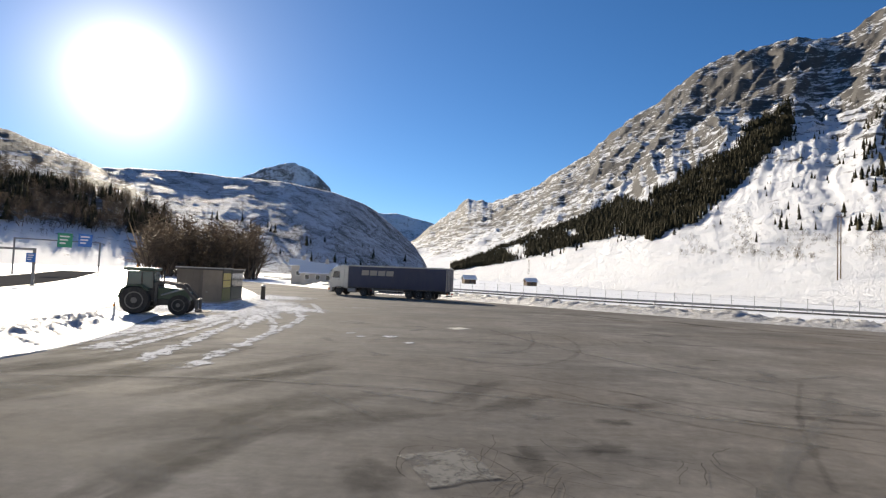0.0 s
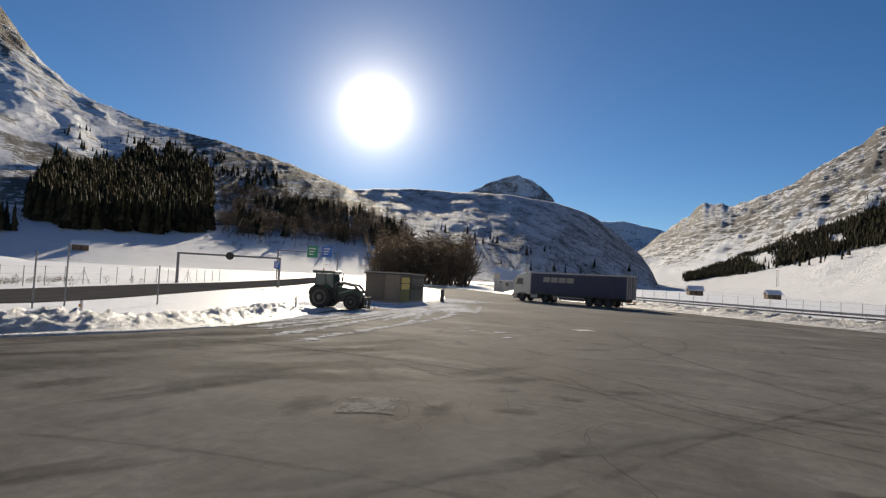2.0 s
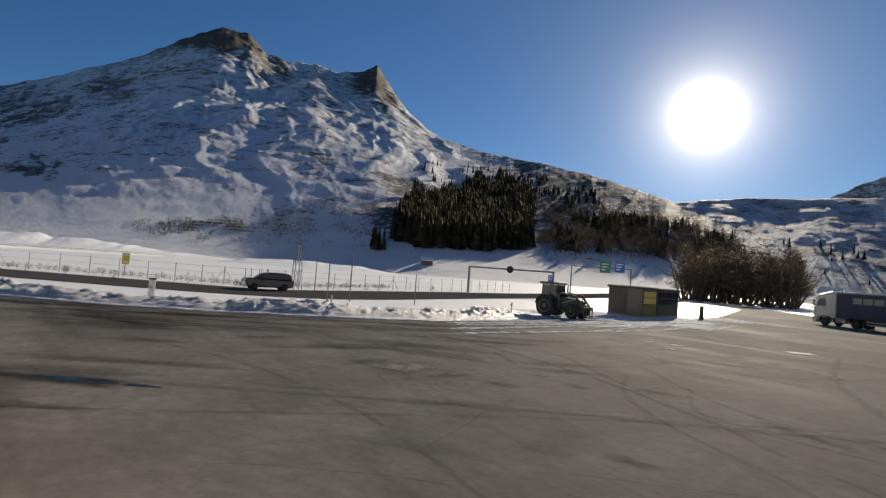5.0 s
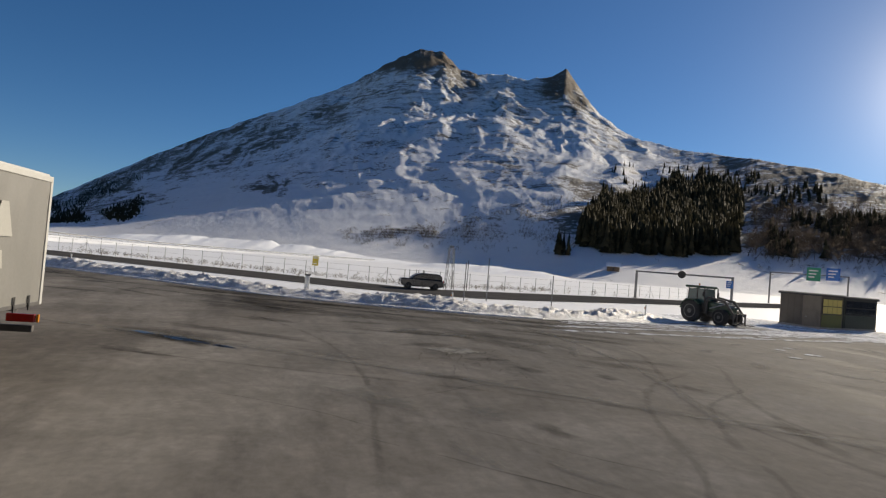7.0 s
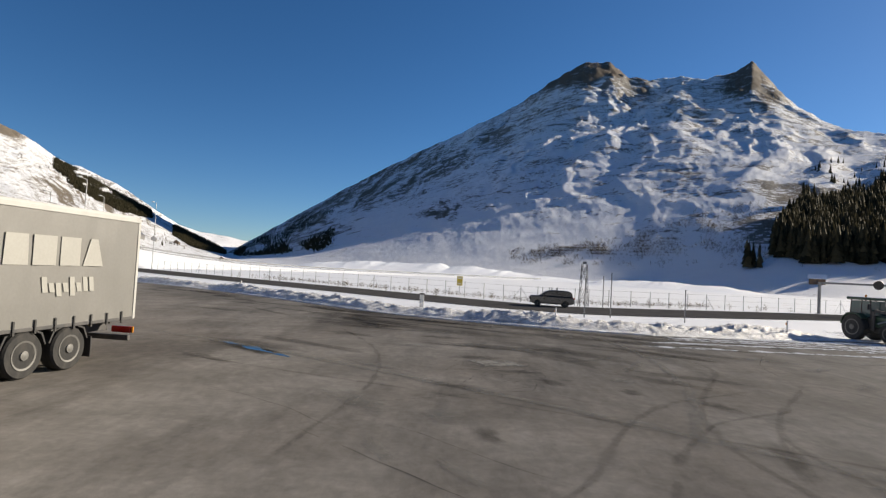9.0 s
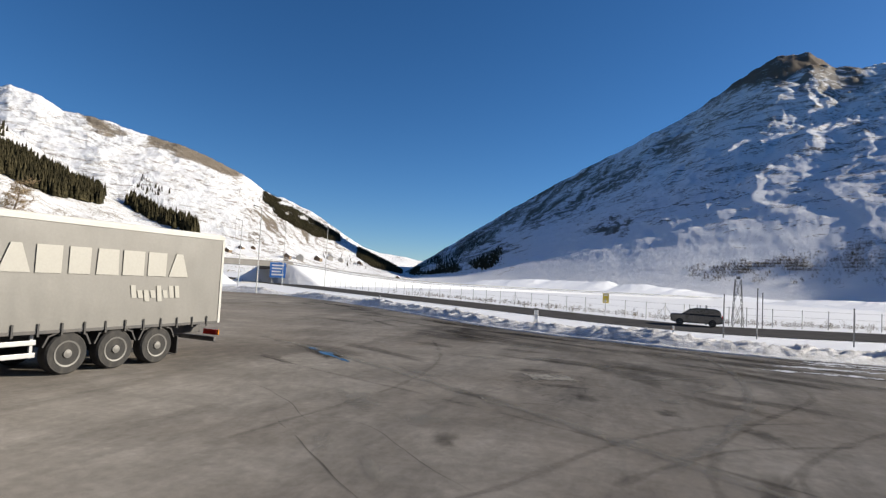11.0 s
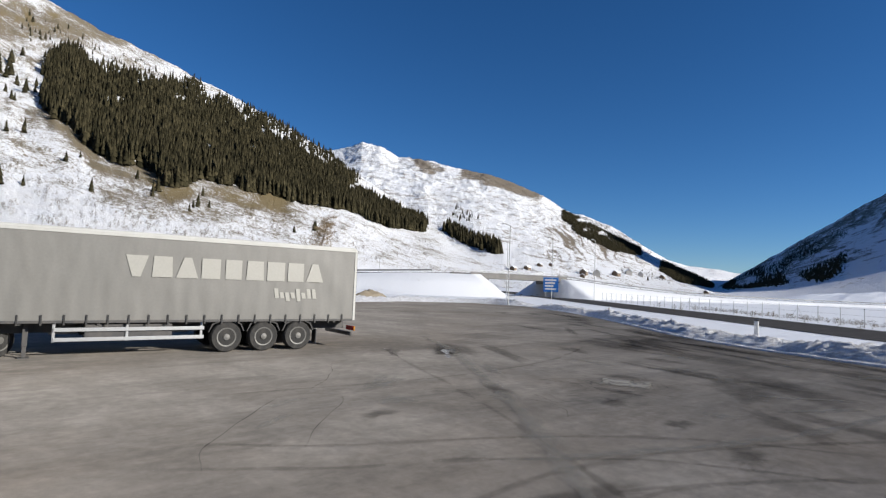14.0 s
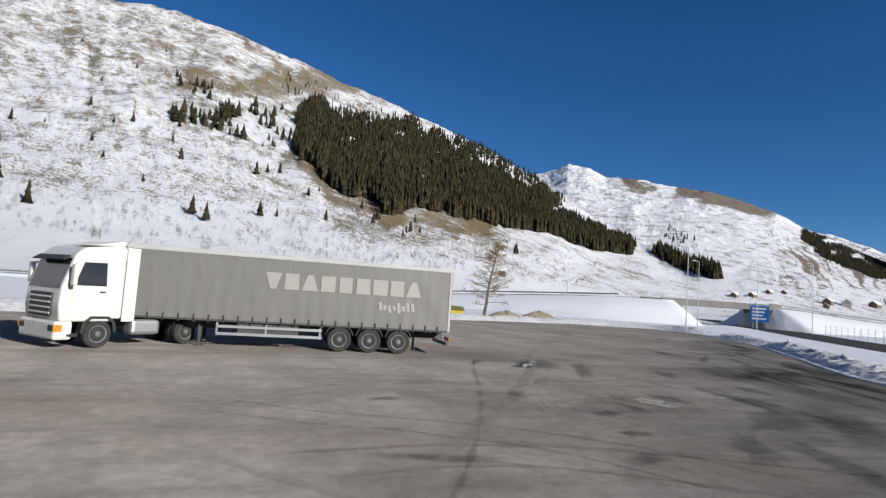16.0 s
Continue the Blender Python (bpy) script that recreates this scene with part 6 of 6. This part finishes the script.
for az, el, w, dd, h, turn in ((123.3, 1.6, 12, 8, 4.0, 20), (122.1, 1.55, 15, 9, 5.0, 35), (120.3, 1.6, 12, 9, 4.5, 10), (119.2, 1.75, 13, 9, 5.5, 40), (118.1, 1.6, 12, 8, 5.0, 25), (116.2, 1.5, 11, 8, 4, 15), (126.5, 2.3, 7, 5, 2.6, 25), (127.6, 2.3, 7, 5, 2.6, 15)):
    p = on(north, az, el - 0.35)
    house((p[0], p[1]), p[2] - 0.4, w, dd, h, turn, PLASTER if h > 4.8 else WOOD, "distant alpine farm building with a snowy roof")
house((-26.5, 121), 0, 6.5, 5, 2.6, 8, PLASTER, "pale low building with a snowy gable roof behind the lorry")
house((-32.5, 128), 0, 3, 3, 4.2, 8, PLASTER, "small pale tower house behind the lorry", windows=1)
for az, d in ((-6.9, 330), (-0.4, 300)):
    house(polar(az, d), 0.2, 6.5, 5, 2.3, 15, WOOD, "small weathered field hut in deep snow", "field_hut", 0)
for az, el, w, turn in ((130.2, 1.75, 8, 20), (128.8, 1.75, 7.5, 12), (123.4, 1.25, 9, 30), (112.3, 0.15, 9, 15)):
    p = on(north, az, el - 0.25)
    house((p[0], p[1]), p[2] - 0.3, w, 5.5, 2.6, turn, WOOD, "weathered hay barn on the snowy slope", "field_hut", 0)
p = on(slope, 151.4, 2.2)
house((p[0], p[1]), p[2], 4.5, 4, 3.0, 150, WOOD, "small weathered wooden hut on the slope", "field_hut", 0)
p = on(west, 56.9, 0.6)
house((p[0], p[1]), p[2], 7.5, 5.5, 2.6, 60, WOOD, "small dark hay hut in the shaded snow", "field_hut", 0)

# ---------------------------------------------------------------- asphalt marks
TYRES = (
    ([(4.9, 31.0), (4.7, 29.5), (4.3, 26.5), (3.4, 23.5), (1.8, 21.6)], 0.30), ([(5.0, 33.0), (6.3, 30.2), (6.3, 26.2), (5.3, 22.5), (3.6, 19.9), (0.8, 18.3)], 0.38),
    ([(7.6, 33.5), (8.6, 29.5), (8.2, 25.8)], 0.26), ([(-3.5, 16.4), (-0.5, 16.1), (3.6, 13.9), (6.1, 12.8), (8.8, 12.3), (12.5, 12.6)], 0.34),
    ([(0.8, 18.2), (2.6, 17.0), (4.4, 15.6), (6.7, 14.1), (8.6, 13.6), (11.8, 13.9)], 0.30), ([(12.6, 7.6), (10.5, 9.2), (8.8, 10.0), (6.7, 11.1), (4.7, 12.7), (2.4, 16.0)], 0.30),
    ([(13.4, 8.6), (11.0, 10.2), (8.9, 11.2), (6.5, 13.0), (4.6, 16.0)], 0.26), ([(-8, 2), (-2, 4.4), (4, 5.2), (11, 4.4)], 0.24), ([(-18, 18), (-9, 21), (0, 26.5), (8, 36)], 0.3),
    ([(1.5, -1.5), (3.5, 3.0), (5.4, 7.5), (8.2, 13.0), (12, 19)], 0.24))
for k, (line, w) in enumerate(TYRES):
    smear("tyre_mark", line, w, 0.003 + 0.0001 * k, TAR, "curved dark tyre mark on the asphalt", 0.0, k)
CRACK = make_smear("crack_shadow", (0.045, 0.042, 0.038), 0.8)
CRACKS = ([(0.3, 10.6), (1.2, 9.5), (2.1, 9.2), (2.9, 8.5)], [(-0.4, 9.3), (0.4, 8.3), (0.7, 7.2)], [(4.2, 9.3), (5.4, 7.1), (6.8, 4.8)], [(5.4, 1.2), (7.2, 3.8), (9.0, 5.6)],
          [(7.9, 5.6), (8.7, 6.9), (9.8, 7.9), (11, 9.4)], [(8.4, 4.3), (10.4, 6.4), (11.9, 8.1), (12.6, 9.6)], [(-0.1, 7.7), (0.9, 7.6), (1.2, 8.3), (0.6, 9.6), (-0.5, 9.7), (-0.5, 8.6), (-0.1, 7.7)], [(-8, 22), (-3, 19), (1, 17.8)], [(12, 24), (9, 21), (6.5, 19.6)], [(-1, 28), (3, 25), (8, 24)], [(1.6, 8.4), (2.4, 8.1), (3.2, 8.3)], [(11, 27), (14, 24.5), (15.5, 21)])
for k, line in enumerate(CRACKS):
    smear("crack", line, 0.035, 0.0042 + 0.0001 * k, CRACK, "thin dark crack in the asphalt", 0.0, 20 + k)
sheets("puddle", "dark meltwater puddle on the asphalt", "puddle", [blob(-0.1, 0.7, 0.75, 0.2, 0.8, 2, 0.7), blob(-1.1, -0.5, 0.5, 0.13, 0.9, 5, 0.7), blob(0.9, 1.9, 0.45, 0.10, 0.9, 8, 0.7)], 0.0065, WATER)


def stains(name, label, spots, material, z):
    """Many flat ragged stains as one mesh."""
    return sheets(name, label, "stain", [blob(x, y, a, b, turn, 0.7 * k, 0.5, 30) for k, (x, y, a, b, turn) in enumerate(spots)], z, material)


damp = [(-0.6, 0.4, 2.6, 1.0, 0.95), (-0.1, 0.7, 1.5, 0.55, 0.8), (0.1, 0.9, 1.2, 0.45, 0.8), (-0.3, 0.4, 1.1, 0.4, 0.9), (-0.9, 8.2, 0.5, 0.9, 0.2), (1.5, 9.3, 0.35, 0.8, 0.2), (4.2, 7.3, 1.1, 0.35, 1.1), (2.9, 10.0, 0.7, 0.35, 0.6), (3.8, 12.0, 0.5, 0.3, 0.2), (8.9, 13.1, 1.6, 0.22, -0.35), (11.0, 23.0, 0.45, 0.28, 0.2), (8.4, 7.9, 0.6, 0.3, 0.3),
        (-2.8, 27, 0.8, 0.3, 0.3), (1.9, -0.2, 1.0, 0.3, 1.0), (5.0, 13.8, 0.8, 0.3, 0.4)]
for k in range(48):
    t, u = rng.random(), rng.random() ** 1.8
    x, y = lerp_list([(0, -35), (0.25, -26), (0.5, -18), (0.75, -13.5), (1, -12.5)], t) + 1 + 8 * u, lerp_list([(0, -19), (0.25, -7), (0.5, 2), (0.75, 10), (1, 22)], t) - 3 * u
    damp.append((x + rng.uniform(-2, 2), y + rng.uniform(-2, 2), rng.uniform(0.8, 3.6), rng.uniform(0.2, 0.75), 1.05 + rng.uniform(-0.35, 0.35)))
for x, y, a, b in ((-11.8, 2.2, 4.5, 1.2), (-9.0, 6.7, 4.0, 1.1), (-4.1, 11.0, 3.2, 0.9), (-14, 8.5, 5.0, 1.0), (-9, 13, 4.5, 0.9), (-6, 17, 3.5, 0.8), (-22, -3, 5, 1.0), (-17, 0.5, 4.5, 1.3), (1.1, 12.7, 1.6, 0.5), (1.2, 14.5, 2.2, 0.5), (-10.5, 20, 4, 0.8), (-28, -12, 5, 1.0)):
    damp += [(x + rng.uniform(-1, 1), y + rng.uniform(-1, 1), a * f, b * f, 0.95 + rng.uniform(-0.3, 0.3)) for f in (1.0,)]
for k in range(20):
    x, y = rng.uniform(-15, -1.5), rng.uniform(1, 19)
    damp += [(x + rng.uniform(-0.8, 0.8), y + rng.uniform(-0.8, 0.8), rng.uniform(1.2, 3.2) * f, rng.uniform(0.35, 0.9) * f, 0.95 + rng.uniform(-0.5, 0.5)) for f in (1.0,)]
for k in range(36):
    s = rng.random()
    damp.append((36 - 38 * s + rng.uniform(-4, 2) - 5, 44 + 36 * s - 7 + rng.uniform(-5, 2), rng.uniform(1.0, 3.5), rng.uniform(0.2, 0.6), 2.35 + rng.uniform(-0.3, 0.3)))
stains("damp_stains", "dark damp stains drying on the asphalt", damp, DAMP, 0.006)
pale = [(rng.uniform(-12, 14), rng.uniform(2, 34), rng.uniform(0.4, 1.5), rng.uniform(0.15, 0.5), rng.uniform(0, 3)) for _ in range(46)]
stains("pale_stains", "pale salt-bleached patches on the asphalt", pale, PATCH, 0.0155)
# ---------------------------------------------------------------- snow left on the asphalt round the booths
sheets("snow_patch", "thin packed snow round the booths and the tractor", "snow", [
    blob(-18.5, 46.5, 8.0, 11.5, -0.1, 3, 0.35, 90), blob(-19.0, 37.5, 6.5, 5.5, 0.2, 5, 0.4, 70), blob(-14.8, 40.0, 4.0, 5.5, -0.5, 7, 0.6, 70), blob(-17.5, 59.0, 4.0, 8.0, 0.30, 9, 0.4, 70), blob(-12.8, 38.5, 2.6, 7.0, 0.25, 11, 0.5, 70), blob(-12.8, 32.0, 1.6, 4.0, 0.35, 13, 0.6, 60), blob(-14.5, 48.0, 3.0, 6.0, 0.3, 15, 0.5, 60), blob(-11.0, 42.5, 2.4, 6.0, 0.35, 17, 0.6, 60), blob(-13.6, 27.0, 1.2, 5.5, 0.12, 19, 0.6, 60), blob(-10.8, 33.0, 0.9, 4.5, 0.2, 21, 0.7, 60)], 0.020, ICE, 0.0003)
TRACKS = (([(-7.0, 15.6), (-7.4, 19.0), (-7.5, 22.1), (-8.4, 34), (-11, 42)], 1.0), ([(-11.5, 18.0), (-11.8, 23.2), (-12.6, 35), (-14.5, 41)], 1.5), ([(-8.8, 16.2), (-9.1, 18.6), (-9.6, 22.3), (-11.0, 31), (-13, 38)], 1.2),
          ([(-7.4, 25), (-8.8, 30), (-11.2, 36), (-15, 42)], 0.8), ([(-10.6, 18), (-11.2, 27), (-12.0, 32.5)], 0.8), ([(-9.2, 33), (-11.0, 37), (-12.5, 42)], 1.0), ([(-12.8, 19), (-13.0, 23), (-14.0, 30), (-15, 36)], 1.4),
          ([(-4.5, 48.5), (-7.5, 47.6), (-10.5, 46.2)], 0.4), ([(-8.0, 38), (-9.5, 44), (-12, 52)], 1.0))
for k, (line, w) in enumerate(TRACKS):
    smear("snow_streak", line, w, 0.024 + 0.0003 * k, THINSNOW, "thin curved streak of packed snow between tyre tracks", 0.0, 60 + k)
# sun glints off small icy puddles, painted as white spots
stains("ice_glints", "small frozen puddles on the asphalt, their sun glint painted white", [(-2.3, 26.5, 0.6, 0.4, 0.9), (-1.3, 24.3, 0.4, 0.25, 0.9), (-3.7, 26.0, 0.4, 0.22, 0.9), (-4.3, 27.3, 0.4, 0.2, 0.9), (-9.0, 36.5, 0.9, 0.4, 0.9)], ICE, 0.027)
drain = thing("manhole_cover", "pale square concrete manhole cover let into the asphalt", "manhole cover", Matrix.Translation((1.0, 32.3, 0)) @ Matrix.Rotation(0.75, 4, "Z"))
part("frame", bx(-0.62, 0.62, -0.5, 0.5, -0.05, 0.014, 0.005), CONCRETE, drain)
part("cover", bx(-0.52, 0.52, -0.4, 0.4, -0.05, 0.022, 0.005), CONCRETE, drain)
for k, (x0, x1, y0, y1, n) in enumerate(((-0.2, 3.0, 7.2, 10.2, 34), (3.4, 4.8, 8.0, 9.6, 10))):
    crack_field("crazed_asphalt", x0, x1, y0, y1, n, CRACK, 0.028 + 0.002 * k, 40 + k)
sheets("asphalt_repair", "pale square repair patch in the worn asphalt", "asphalt patch", [
    [(0.2 + 0.55 * u - 0.28 * v, 8.75 + 0.28 * u + 0.72 * v) for u, v in ((-1, -0.95), (-0.4, -1), (0.3, -0.94), (1, -1), (0.96, -0.3), (1, 0.4), (0.97, 1), (0.2, 0.95), (-0.5, 1), (-1, 0.96), (-0.95, 0.2), (-1, -0.4))]], 0.0195, WORN, 0.0001, ((1.0, 0.2), (0.9, 0.8), (0.4, 1.0)))
smear("pale_wheel_track", [(-3.2, -4.5), (-1.1, -0.4), (0.8, 2.5), (3.6, 6.5), (6.1, 9.9), (9.1, 13.5), (11.5, 17)], 0.75, 0.0182, PATCH, "pale worn wheel track on the asphalt", 0.0, 91)
smear("pale_wheel_track", [(-14, 13.5), (-6, 14.8), (2, 14.0), (9, 11.5)], 0.5, 0.0185, PATCH, "pale worn wheel track on the asphalt", 0.0, 93)
smear("pale_wheel_track", [(2.5, 33), (5.5, 24), (9.5, 16.5), (13, 12)], 0.5, 0.0188, PATCH, "pale worn wheel track on the asphalt", 0.0, 95)
